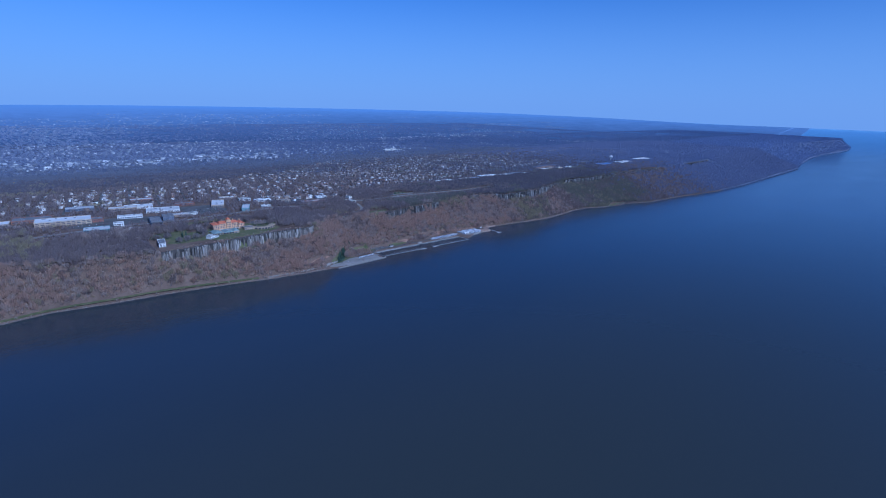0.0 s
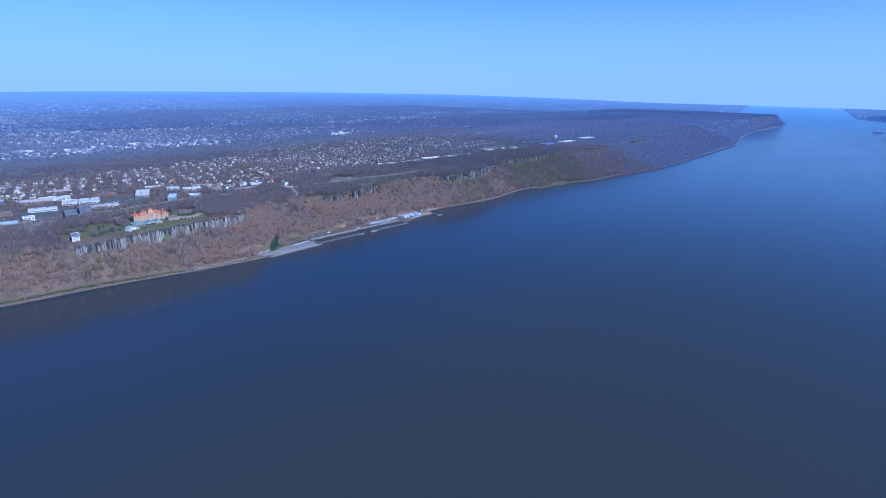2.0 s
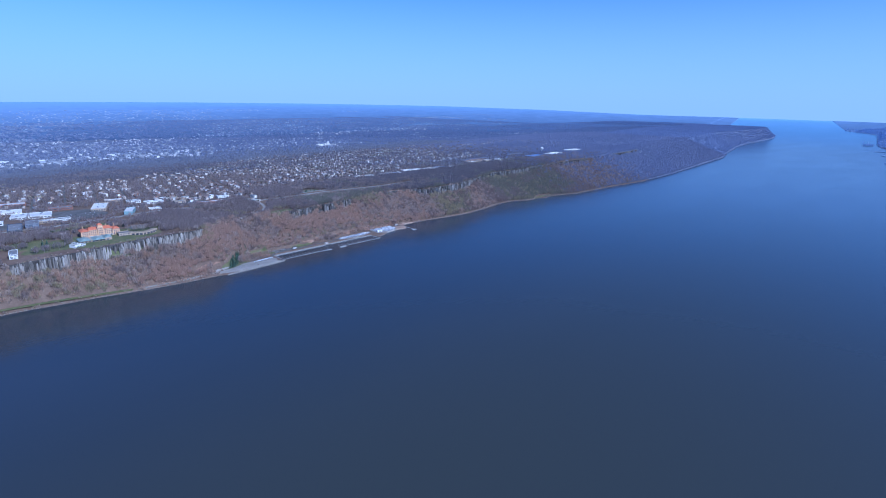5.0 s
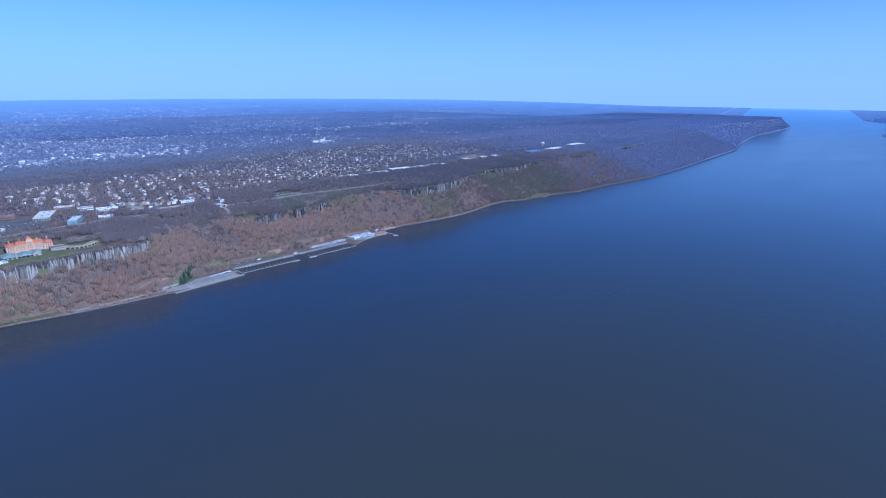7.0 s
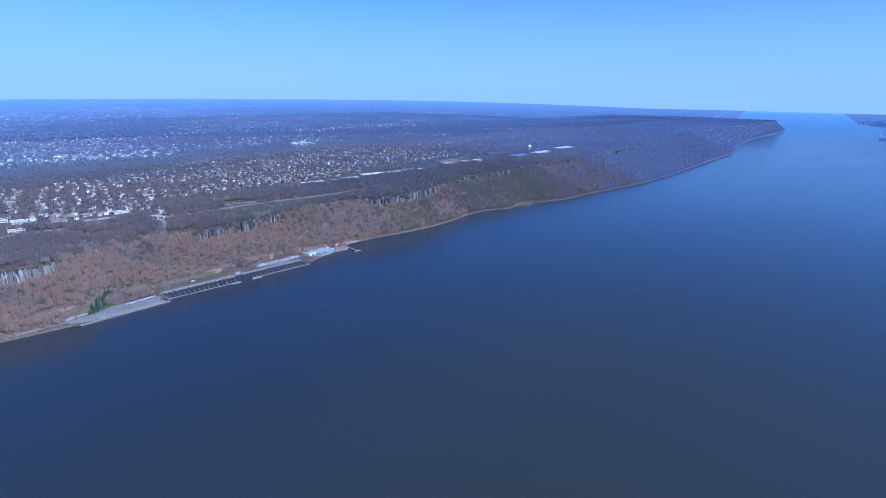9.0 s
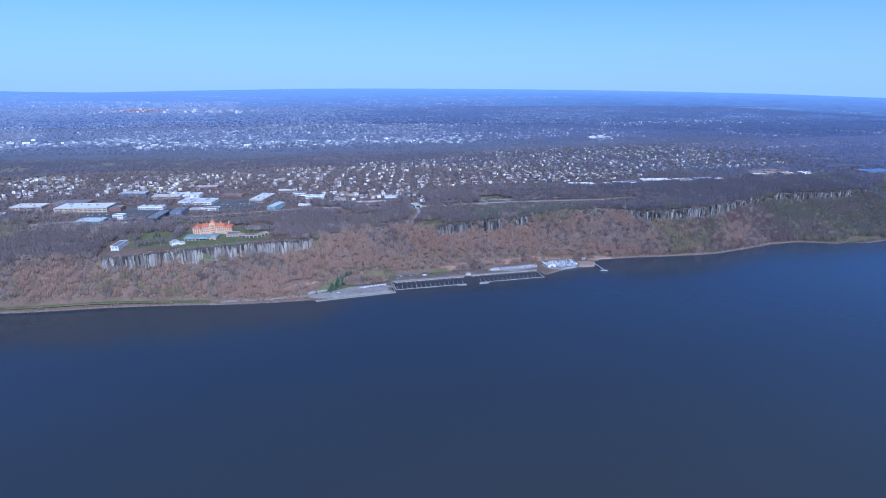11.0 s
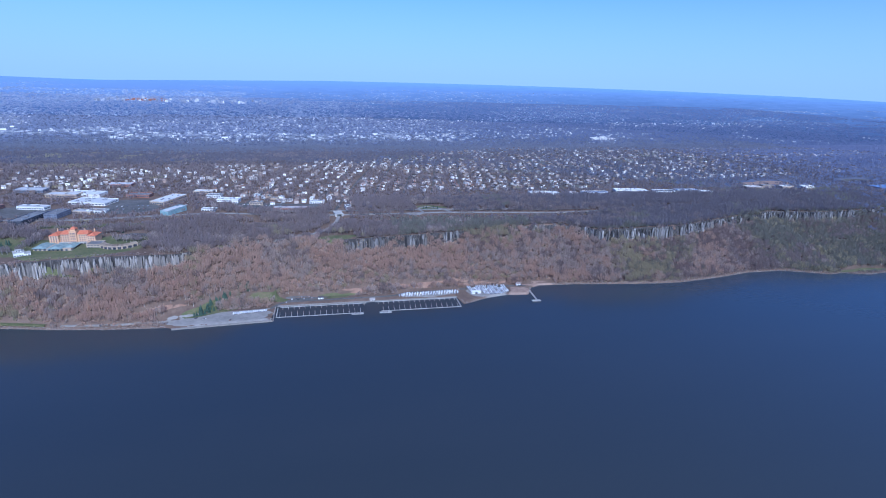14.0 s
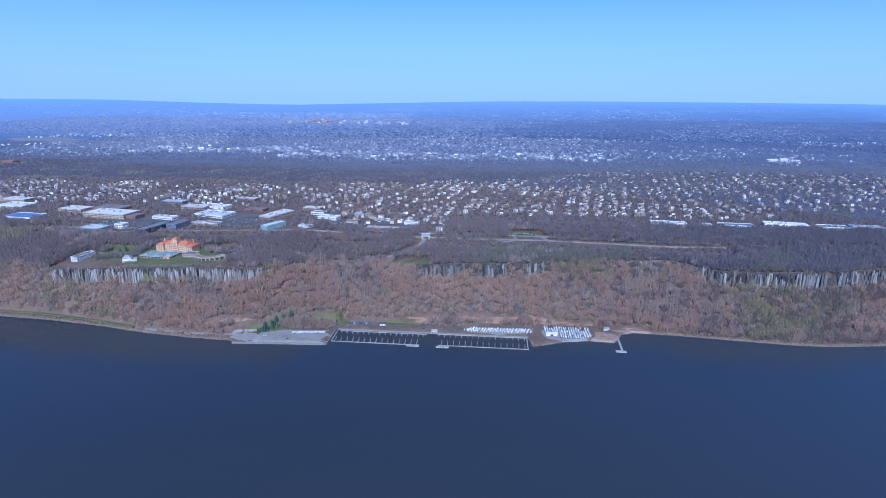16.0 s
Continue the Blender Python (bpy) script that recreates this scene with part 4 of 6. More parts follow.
flat_building(-484, 1292, 38, 20, 8, 90, M_TAN, M_PALEROOF, "tan office wing with a pale roof", 2, "office block")
flat_building(-476, 1352, 34, 18, 7, 88, M_WHITE, M_PALEROOF, "small white office building beside bare ground", 2, "office block", 2)
flat_building(-425, 1565, 110, 40, 13, 92, M_SLATE, M_BLUE, "large blue and white office complex", 3, "office block", 8)
flat_building(-430, 1740, 120, 40, 11, 92, M_WHITE, M_PALEROOF, "large white office building with a pale roof", 3, "office block", 6)
flat_building(-470, 1980, 120, 40, 10, 92, M_WHITE, M_PALEROOF, "white low building far along the plateau", 2, "office block")
patch("car_park_north", -556, 1600, 32, 70, M_ASPHALT, "grey car park beside the office complex", "parking lot", seed=4, wobble=0.04)
# far landmarks in the valley
flat_building(-2290, 1650, 50, 30, 16, 80, M_WHITE, M_PALEROOF, "large pale institution with several wings in the valley", 4, "institution", 4)
flat_building(-2285, 1700, 36, 26, 24, 80, M_WHITE, M_PALEROOF, "tall pale wing of an institution in the valley", 5, "institution", 2)
flat_building(-2310, 1765, 50, 26, 11, 80, M_WHITE, M_PALEROOF, "low white wing of an institution in the valley", 3, "institution", 2)
flat_building(-1465, -1822, 70, 30, 24, 80, M_BRICK, M_GREYROOF, "tall red brick apartment block among trees", 6, "apartments", 2)
wt = thing("water_tower", -523, 1775, base(-523, 1775), 0, "white ball-shaped water tower above the trees", "water tower")
part("column", tube(bmesh.new(), 0, 0, 0, 18, 3, 2, 12), M_WHITE, wt)
tank = bmesh.new()
bmesh.ops.create_icosphere(tank, subdivisions=3, radius=9)
bmesh.ops.scale(tank, vec=(1, 1, 0.72), verts=tank.verts)
part("tank", tank, M_WHITE, wt, at=(0, 0, 23))
part("collar", tube(bmesh.new(), 0, 0, 22, 23.4, 9.6, 9.6, 20), M_STEEL, wt)


# ---- the orange villa on the cliff ----
def villa():
    z = base(-165, -303, 20)
    v = thing("villa", -163, -303, z - 0.5, -4, "orange stucco villa with red tiled roofs and a central tower", "villa")
    wing_s, wing_n = boxes((-12, 12, -33, -20, 0, 14)), boxes((-11, 11, 20, 32, 0, 13))
    part("wall", boxes((-11, 7, -20, 20, 0, 15)), M_ORANGE, v)
    part("wing", wing_s, M_ORANGE, v)
    part("wing", wing_n, M_ORANGE, v)
    tower = part("tower", boxes((-2, 10, -5, 5, 0, 20), (0, 8, -3.6, 3.6, 20, 23.2)), M_ORANGE, v)
    part("tower_roof", hip(bmesh.new(), -1, 9, -4.4, 4.4, 23.2, 4, 4.2), M_REDTILE, tower)
    part("finial", tube(bmesh.new(), 4, 0, 26.8, 29.5, 0.5, 0.15), M_STEEL, tower)
    part("roof", hip(bmesh.new(), -11.6, 7.6, -20.4, 20.4, 15, 4, 3), M_REDTILE, v)
    part("wing_roof", hip(bmesh.new(), -12.7, 12.7, -33.7, -19.3, 14, 3.4, 7), M_REDTILE, v)
    part("wing_roof", hip(bmesh.new(), -11.7, 11.7, 19.3, 32.7, 13, 3.4, 7), M_REDTILE, v)
    for yy in (-27, -12, 12, 26):
        part("chimney", boxes((-5, -3.4, yy - 0.8, yy + 0.8, 16, 21.5)), M_ORANGE, v)
    pane = part("window", boxes((-0.15, 0.15, -0.8, 0.8, 0, 2.1)), M_GLASS, v, at=(7.05, -18.4, 1.8))
    for s in range(4):
        for i in range(12):
            yy = -18.4 + i * 3.35
            if abs(yy) > 5.6 and not (s == 0 and i == 0):
                again(pane, v, (7.05, yy, 1.8 + s * 3.4))
        for yy, xx in ((-30, 12.05), (-26.5, 12.05), (-23, 12.05), (22.6, 11.05), (26, 11.05), (29.4, 11.05)):
            again(pane, v, (xx, yy, 1.6 + s * 3.2))
        for xx in (-9, -4, 1, 6, 10.5):
            again(pane, v, (xx, -33.05, 1.6 + s * 3.2), 90)
    for s in range(4):
        for yy in (-2.6, 0.2, 2.6):
            again(pane, v, (10.05, yy, 3 + s * 4.2))
    part("terrace", boxes((7, 12, -20, 20, 0, 3.2)), M_CONCRETE, v)
    for i in range(9):
        part("arch", boxes((12, 12.3, -19 + i * 4.3, -16.2 + i * 4.3, 0.2, 2.7)), M_DARK, v)
    keep_free(-155, -302, 36, 48)


villa()
za = base(-134, -320, 14)
annex = thing("annex", -134, -320, za - 0.5, -4, "low annex with pale green-blue metal roofs beside the villa", "annex")
part("wall", boxes((-14, 12, -26, 26, 0, 4.5)), M_TAN, annex)
for y0, y1, x0, x1 in ((-28, -8, -16, 14), (-6, 14, -12, 16), (14, 28, -16, 8)):
    part("roof", hip(bmesh.new(), x0, x1, y0, y1, 4.5, 3.2, 6), M_TEAL, annex)
for i in range(8):
    part("window", boxes((12, 12.2, -24 + i * 6, -21 + i * 6, 1, 3.4)), M_GLASS, annex)
keep_free(-134, -320, 22, 34)
zp = base(-109, -356, 8)
pav = thing("lawn_house", -109, -356, zp - 0.5, 28, "white modern house of stepped blocks on the cliff lawn", "house")
for x0, x1, y0, y1, z0, z1 in ((-7, 6, -9, 4, 0, 6.4), (-4, 8, 4, 11, 0, 4.2), (-5, 2, -6, 1, 6.4, 8.6)):
    wing = part("wing", boxes((x0, x1, y0, y1, z0, z1)), M_WHITE, pav)
    part("roof", boxes((x0 - 0.6, x1 + 0.6, y0 - 0.6, y1 + 0.6, z1, z1 + 0.5)), M_CONCRETE, wing)
    for k in range(int((y1 - y0) / 3)):
        part("window", boxes((x1, x1 + 0.15, y0 + 0.7 + k * 3, y0 + 2.6 + k * 3, z0 + 0.9, z0 + 2.9)), M_GLASS, wing)
keep_free(-109, -356, 14, 14)
zl = base(-138, -232, 12)
arc = thing("arcade", -138, -236, zl - 0.5, 0, "low curved row of pale stone rooms with dark openings", "arcade")
for i in range(9):
    t = radians(-40 + i * 10)
    cx, cy = -42 + 56 * math.cos(t), 56 * math.sin(t) * 0.62
    bay = boxes((-5, 5, -4, 4, 0, 5.2), (-5.4, 5.4, -4.3, 4.3, 5.2, 5.8))
    bay_ob = part("bay", bay, M_TAN, arc, at=(cx, cy, 0))
    bay_ob.rotation_euler[2] = t * 0.7
    # dark panel on the solid bay, standing for the shade in an opening
    part("opening", boxes((5, 5.2, -2.4, 2.4, 0.8, 4.2)), M_DARK, bay_ob)
keep_free(-128, -236, 22, 34)
flat_building(-140, -268, 18, 20, 7, -4, M_TAN, M_GREYROOF, "small tan wing with a dark hipped roof by the villa", 2, "annex", 0)
flat_building(-124, -447, 36, 12, 9.5, 170, M_WHITE, M_GREYROOF, "white three-storey block with a dark roof on the cliff top", 3, "apartment house", 1)
keep_free(-112, -447, 36, 22)


# ---- parkway bridge over the street ----
zb = float(ground(-306, 102))
bridge = thing("bridge", -306, 102, zb - 0.6, 6, "pale concrete overpass above a dark road opening", "bridge")
part("deck", boxes((-16, 8, -7.5, 7.5, 4.6, 5.3)), M_CONCRETE, bridge)
for y0 in (-8, 4.6):
    part("abutment", boxes((-16, 8, y0, y0 + 3.4, -2, 4.6)), M_CONCRETE, bridge)
for x0 in (-16.6, 7.8):
    part("parapet", boxes((x0, x0 + 0.8, -9, 9, 4.8, 6.2)), M_CONCRETE, bridge)
keep_free(-292, 101, 30, 20)


# ---- cliff faces: upright rock columns ----
def column_mesh(seed, rock):
    """A bundle of three slim shafts with broken heads, one unit wide and high."""
    rng = random.Random(seed)
    bm = bmesh.new()
    for j in range(3):
        cx, cy, w, head = (j - 1) * 0.34 + rng.uniform(-0.06, 0.06), rng.uniform(-0.26, 0.26), rng.uniform(0.3, 0.58), (1.0, rng.uniform(0.72, 1.0), rng.uniform(0.5, 0.95))[(j + seed) % 3]
        n, rings = 5, []
        for k, zz in enumerate((-0.1, 0.45, 0.9, 1.0)):
            grow = (1.2, 1.05, 0.95, 0.6)[k]
            ox, oy = rng.uniform(-0.04, 0.04), rng.uniform(-0.04, 0.04)
            rings.append([bm.verts.new((cx + ox + grow * w * 0.6 * math.cos(q) * rng.uniform(0.75, 1.2), cy + oy + grow * w * 0.6 * math.sin(q) * rng.uniform(0.75, 1.2), zz * head + rng.uniform(-0.03, 0.03))) for q in [2 * math.pi * i / n for i in range(n)]])
        for p, q in zip(rings, rings[1:]):
            for i in range(n):
                bm.faces.new((p[i], p[(i + 1) % n], q[(i + 1) % n], q[i]))
        bm.faces.new(rings[-1])
    me = bpy.data.meshes.new("rock_column")
    bmesh.ops.scale(bm, vec=(K, K, K), verts=bm.verts)
    bm.to_mesh(me)
    bm.free()
    me.materials.append(rock)
    return me


COLUMNS = [column_mesh(s, M_ROCK) for s in range(12)]
# columns in the darkened rock copy, for the dimmer cliffs up north
DIM_COLUMNS = [column_mesh(s, M_ROCK_DIM) for s in range(12, 26)]


def cliff(y0, y1, label, step=1.75):
    rng = random.Random(int(y0 + 5000))
    ym = (y0 + y1) / 2
    c = thing("cliff_face", float(edge(ym)), ym, float(edge_height(ym)) - 20, 0, label, "cliff", kind="structure")
    y = y0
    while y < y1:
        w = rng.choice((2.2, 3.0, 4.0, 5.4)) * rng.uniform(0.85, 1.15)
        x = float(edge(y)) + rng.uniform(0.6, 3.4) + 1.6 * float(bumps(y, 0.0, 17, 4))
        fall = max(5.0, float(face(y)) * rng.uniform(0.8, 1.15) + 3)
        top = float(edge_height(y)) + rng.uniform(-1.6, 1.4) + (1.0 if y < 60 else 3.2) * float(bumps(y, 9.0, 21, 6))
        if rng.random() < 0.08 or (y > 60 and float(bumps(y, 3.0, 34, 14)) > 0.6):
            y += rng.uniform(1.5, 6)
            continue
        if rng.random() < 0.34:
            top -= fall * rng.uniform(0.1, 0.4)
            x += 1.6
        o = new("rock_column", rng.choice(COLUMNS if y < 60 or rng.random() < 0.08 else DIM_COLUMNS))
        o.parent = c
        o.matrix_basis = Matrix.Translation(Vector((x - edge(ym), y - ym, top - fall - edge_height(ym) + 20)) * K) @ Matrix.Rotation(rng.uniform(-0.03, 0.03), 4, "X") @ Matrix.Rotation(rng.uniform(0, 6.28), 4, "Z") @ Matrix.Diagonal((w, w * rng.uniform(0.8, 1.3), fall, 1))
        keep_free(x, y, 1.5, 1.5)
        y += step * rng.uniform(0.6, 1.45) * (1 if y < 1500 else 2)


for y0, y1, lb in ((-462, -128, "pale grey columnar rock cliff below the villa lawn"), (112, 312, "grey columnar rock cliff above the wooded slope"),
                   (-106, -24, "broken pale rocks among bare trees"), (415, 545, "short grey rock wall among bare trees"), (556, 838, "long pale grey columnar rock cliff"), (1000, 1262, "grey columnar rock cliff in the woods"), (838, 1000, "broken dark rock wall among bare trees"), (1262, 1440, "low dark rock wall in the woods"),
                   (1500, 1720, "dark grey rock cliff far up the river"), (2000, 2300, "dark grey rock cliff far up the river")):
    cliff(y0, y1, lb)


# ---- marina ----
def dock_run(name, x, y0, y1, fingers, reach, side, label, wide=1.15):
    d = thing(name, x, (y0 + y1) / 2, 0.0, 0, label, "dock")
    half = (y1 - y0) / 2
    n = int((y1 - y0) / 6)
    for i in range(n):
        a = -half + i * 2 * half / n
        part("float", boxes((-wide / 2, wide / 2, a + 0.08, a + 2 * half / n - 0.08, -0.25, 0.75)), M_DOCK, d)
    for i in range(fingers):
        a = -half + 4 + i * (2 * half - 8) / max(1, fingers - 1)
        part("finger", boxes((min(0, side * reach) + (wide / 2 if side > 0 else 0), max(0, side * reach) - (wide / 2 if side < 0 else 0), a - 0.26, a + 0.26, -0.2, 0.7)), M_DOCK, d)
        part("post", tube(bmesh.new(), side * reach, a, -2, 3.2, 0.3, 0.26, 6), M_BARK, d)
    return d


dock_run("dock", -11, 3, 129, 15, 11, -1, "pale floating dock with finger slips in dark water")
dock_run("dock", -13, 156, 281, 15, 11, -1, "pale floating dock with finger slips in dark water")
dock_run("quay_dock", -47, 6, 136, 16, 8, 1, "pale walkway with short finger slips along the quay")
dock_run("quay_dock", -49, 150, 281, 16, 8, 1, "pale walkway with short finger slips along the quay")
for y, lb in ((2.5, "wooden gangway closing the south end of the slips"), (281, "wooden gangway closing the north end of the slips")):
    g = thing("gangway", -29, y, 0, 0, lb, "gangway")
    for i in range(6):
        part("float", boxes((-18 + i * 6 + 0.1, -12 + i * 6 - 0.1, -0.6, 0.6, -0.2, 0.75)), M_DOCK, g)
for y0, lb in ((120, "wide floating platform at the slip entrance"), (162, "wide floating platform at the slip entrance")):
    g = thing("platform", -8, y0, 0, 0, lb, "platform")
    for i in range(3):
        part("float", boxes((-1.8, 2.2, -9 + i * 6 + 0.1, -3 + i * 6 - 0.1, -0.2, 0.8)), M_DOCK, g)
quay = thing("quay_wall", -50.5, 142, 0, 0, "pale concrete quay wall behind the slips", "quay", kind="structure")
for i in range(28):
    part("block", boxes((-0.6, 0.6, -141 + i * 10.1, -131.2 + i * 10.1, -3, 2.1 + 0.1 * (i % 2))), M_STONE, quay)
side_wall = thing("side_wall", -24, -1, 0, 0, "dark timber bulkhead at the end of the gravel lot", "bulkhead", kind="structure")
for i in range(24):
    part("plank", boxes((-25 + i * 2.1, -23 + i * 2.1, -0.5, 0.6, -3, 2.3)), M_BARK, side_wall)
lot_wall = thing("lot_wall", 8, -70, 0, 0, "pale stone bulkhead along the gravel lot", "bulkhead", kind="structure")
for i in range(22):
    yy = -134 + i * 6
    o = part("block", boxes((-1.2, 1.2, 0, 5.9, -3, 2.1)), M_STONE, lot_wall, at=(float(shore(yy)) - 8, yy + 70, 0))


def marina_hut(x, y, label):
    z = max(base(x, y, 3), 0.6)
    h = thing("hut", x, y, z - 0.2, 0, label, "hut")
    part("wall", boxes((-3, 3, -4, 4, 0, 3)), M_WHITE, h)
    part("roof", pitched(bmesh.new(), 6, 8, 3.1, 1.8), M_SHINGLE_ONE, h)
    part("door", boxes((3, 3.1, -0.5, 0.5, 0.2, 2.3)), M_DARK, h)
    for yy in (-2.6, 2.6):
        part("window", boxes((3, 3.1, yy - 0.6, yy + 0.6, 1, 2.2)), M_GLASS, h)


marina_hut(-55, 146, "small white harbour office with a pitched roof")
marina_hut(-70, 66, "small white shed on the grass behind the slips")
marina_hut(-86, 400, "small white shed beside the beach")


def boat(x, y, turn, length, label):
    z = base(x, y, 2) + 0.3
    b = thing("boat", x, y, z, turn, label, "boat", "stored boats")
    L, w = length / 2, length * 0.17
    hull = bmesh.new()
    rings = []
    for f, ww, up in ((-1, 0.75, 0), (-0.5, 1, 0), (0.1, 1, 0), (0.6, 0.7, 0.15), (1.0, 0.08, 0.4)):
        rings.append([hull.verts.new(p) for p in ((-w * ww, f * L, 1.9 + up), (-w * ww * 0.75, f * L, 0.9 + up), (0, f * L * 0.97, 0.4 + up), (w * ww * 0.75, f * L, 0.9 + up), (w * ww, f * L, 1.9 + up))])
    for a, c in zip(rings, rings[1:]):
        for i in range(4):
            hull.faces.new((a[i], a[i + 1], c[i + 1], c[i]))
        hull.faces.new((a[4], a[0], c[0], c[4]))
    hull.faces.new(rings[0])
    part("hull", hull, M_HULL, b)
    wrap = bmesh.new()
    rows = []
    for f, ww, hh in ((-1.01, 0.72, 0.7), (-0.5, 1.04, 1.5), (0.1, 1.04, 1.7), (0.6, 0.72, 1.0), (1.01, 0.06, 0.5)):
        rows.append([wrap.verts.new(p) for p in ((-w * ww, f * L, 1.75), (-w * ww * 0.6, f * L, 1.9 + hh * 0.6), (0, f * L, 1.9 + hh), (w * ww * 0.6, f * L, 1.9 + hh * 0.6), (w * ww, f * L, 1.75))])
    for a, c in zip(rows, rows[1:]):
        for i in range(4):
            wrap.faces.new((a[i], a[i + 1], c[i + 1], c[i]))
    wrap.faces.new(rows[0])
    part("cover", wrap, M_WRAP, b, "white shrink-wrap cover")
    for f in (-0.5, 0.4):
        part("stand", boxes((-w * 0.8, w * 0.8, f * L - 0.2, f * L + 0.2, -0.3, 0.9)), M_BARK, b)
    return b


first = [boat(-62, 190, 84, 5.0, "small boat under a white winter cover ashore"), boat(-63, 194, 96, 6.0, "boat under a white winter cover ashore"), boat(-60, 311, 92, 7.0, "larger boat under a white winter cover ashore")]
rng = random.Random(4)
for k in range(62):
    y = 196 + k * 1.5 + rng.uniform(-0.5, 0.5)
    x = (-58, -63, -68)[k % 3] - 3 * (k / 62) + rng.uniform(-1, 1)
    copy_thing(first[k % 3], pose(K * x, K * y, K * (base(x, y, 2) + 0.3), 0, 0, rng.choice((90, 75, 105)) + rng.uniform(-14, 14)))
for r in range(6):
    for k in range(19):
        if rng.random() < 0.1 or (r < 2 and k < 6):
            continue
        y, x = 309 + k * 3.5 + rng.uniform(-0.5, 0.5), -52 - r * 6.2 + rng.uniform(-0.7, 0.7)
        if x > float(shore(y)) - 5:
            continue
        copy_thing(first[rng.randrange(3)], pose(K * x, K * y, K * (base(x, y, 2) + 0.3), 0, 0, rng.choice((92, 92, 85, 272)) + rng.uniform(-9, 9)))
for k in range(19):
    y, x = -58 + k * 2.5, -26 - 0.32 * k
    copy_thing(first[k % 2], pose(K * x, K * y, K * (base(x, y, 2) + 0.3), 0, 0, 80 + rng.uniform(-8, 8)))
shed_z = base(-60, 317, 4)
yard_shed = thing("boat_shed", -60, 317, shed_z, 4, "low white boat shed among stored boats", "shed")
part("wall", boxes((-4, 4, -8, 8, 0, 3.2)), M_WHITE, yard_shed)
part("roof", pitched(bmesh.new(), 8, 16, 3.2, 1.6), M_PALEROOF, yard_shed)
part("door", boxes((4, 4.12, -2, 2, 0.1, 2.7)), M_DARK, yard_shed)


def car(x, y, turn):
    c = thing("car", x, y, base(x, y, 1.5) + 0.25, turn, "parked car on the ground by the water", "car", "parked cars")
    body = bmesh.new()
    prism(body, [(-0.9, 0.35), (0.9, 0.35), (0.9, 0.85), (0.8, 0.95), (-0.8, 0.95), (-0.9, 0.85)], -2.2, 2.2)
    part("body", body, M_CAR, c)
    part("cabin", boxes((-0.78, 0.78, -1.4, 0.9, 0.95, 1.5, 0.28)), M_GLASS, c)
    for wx in (-0.85, 0.85):
        for wy in (-1.35, 1.35):
            wheel = bmesh.new()
            bmesh.ops.create_cone(wheel, cap_ends=True, segments=10, radius1=0.34, radius2=0.34, depth=0.24, matrix=Matrix.Rotation(math.pi / 2, 4, "Y"))
            part("wheel", wheel, M_TYRE, c, at=(wx, wy, 0.34))
    return c


one = car(-61, 14, 90)
for x, y, t in ((-70, 22, 92), (-70, 31, 88), (-71, 40, 90), (-72, 52, 90), (-78, 36, 90), (-78, 48, 91), (-62, 102, 88), (-63, 120, 90), (-63, 129, 90), (-14, -96, 20), (-6, -60, 80), (-18, -108, 60), (-84, 395, 30), (-82, 404, 10),
                *[(-345 - 6 * r, -320 + 9 * c, 90) for r in (0, 4) for c in range(9) if (r * 7 + c * 3) % 4], *[(-300 - 5.5 * r, -560 + 6.5 * c, 82) for r in (0, 4) for c in range(12) if (r * 5 + c * 7) % 5], *[(-385 - 5.5 * r, -205 + 6.5 * c, 85) for r in (0, 3) for c in range(10) if (r + c * 3) % 4], *[(-385 - 6 * r, -90 + 7 * c, 88) for r in (0, 3) for c in range(12) if (r + c * 5) % 3], *[(-172 - 7 * r, -238 + 6 * c, 90) for r in (0, 2) for c in range(5) if (r + c) % 3]):
    copy_thing(one, pose(K * x, K * y, K * (base(x, y, 1.5) + 0.55), 0, 0, t))

jetty = thing("jetty", -46, 411, 0, -3, "narrow pale fishing pier with a T-shaped head", "pier")
for i in range(10):
    part("deck", boxes((-30 + i * 5.6, -24.6 + i * 5.6, -1.4, 1.4, 1.1, 1.5)), M_DOCK, jetty)
    for s in (-1.1, 1.1):
        part("post", tube(bmesh.new(), -28 + i * 5.6, s, -3, 1.1, 0.3, 0.28, 6), M_BARK, jetty)
part("head", boxes((25.5, 31, -9, 5, 0.8, 1.6)), M_DOCK, jetty)


def stones(name, pts, n, size, label, rng, spread=1.0):
    """Loose shore stones, joined."""
    pts = np.array(pts, float)
    run = np.concatenate([[0], np.cumsum(np.hypot(*np.diff(pts, axis=0).T))])
    t = rng.uniform(0, run[-1], n)
    x, y = np.interp(t, run, pts[:, 0]) + rng.normal(0, spread, n), np.interp(t, run, pts[:, 1]) + rng.normal(0, spread, n)
    z = np.maximum(ground(x, y), -0.2)
    s = rng.uniform(0.5, 1.3, n) * size
    o = np.array([(1, 0, 0), (0, 1, 0), (-1, 0, 0), (0, -1, 0), (0, 0, 0.8), (0, 0, -0.8)])
    v = np.stack([x, y, z], 1)[:, None] + o[None] * s[:, None, None] * rng.uniform(0.6, 1.2, (n, 6, 1))
    f = np.array([(0, 1, 4), (1, 2, 4), (2, 3, 4), (3, 0, 4), (1, 0, 5), (2, 1, 5), (3, 2, 5), (0, 3, 5)])
    return tagged(sheet(name, v.reshape(-1, 3), (np.arange(n)[:, None, None] * 6 + f).reshape(-1, 3), M_STONE), label, "stones", kind="stuff")


nrng = np.random.default_rng(5)
sy = np.concatenate([np.arange(-900, -138, 6), ])
stones("shore_stones", [(float(shore(y)) - 1.5, y) for y in sy], 2000, 0.6, "pale broken stones along the water's edge", nrng)
sy = np.concatenate([np.arange(286, 420, 4), np.arange(440, 1500, 8)])
stones("shore_stones", [(float(shore(y)) - 1.5, y) for y in sy], 2600, 0.65, "pale broken stones along the water's edge", nrng)


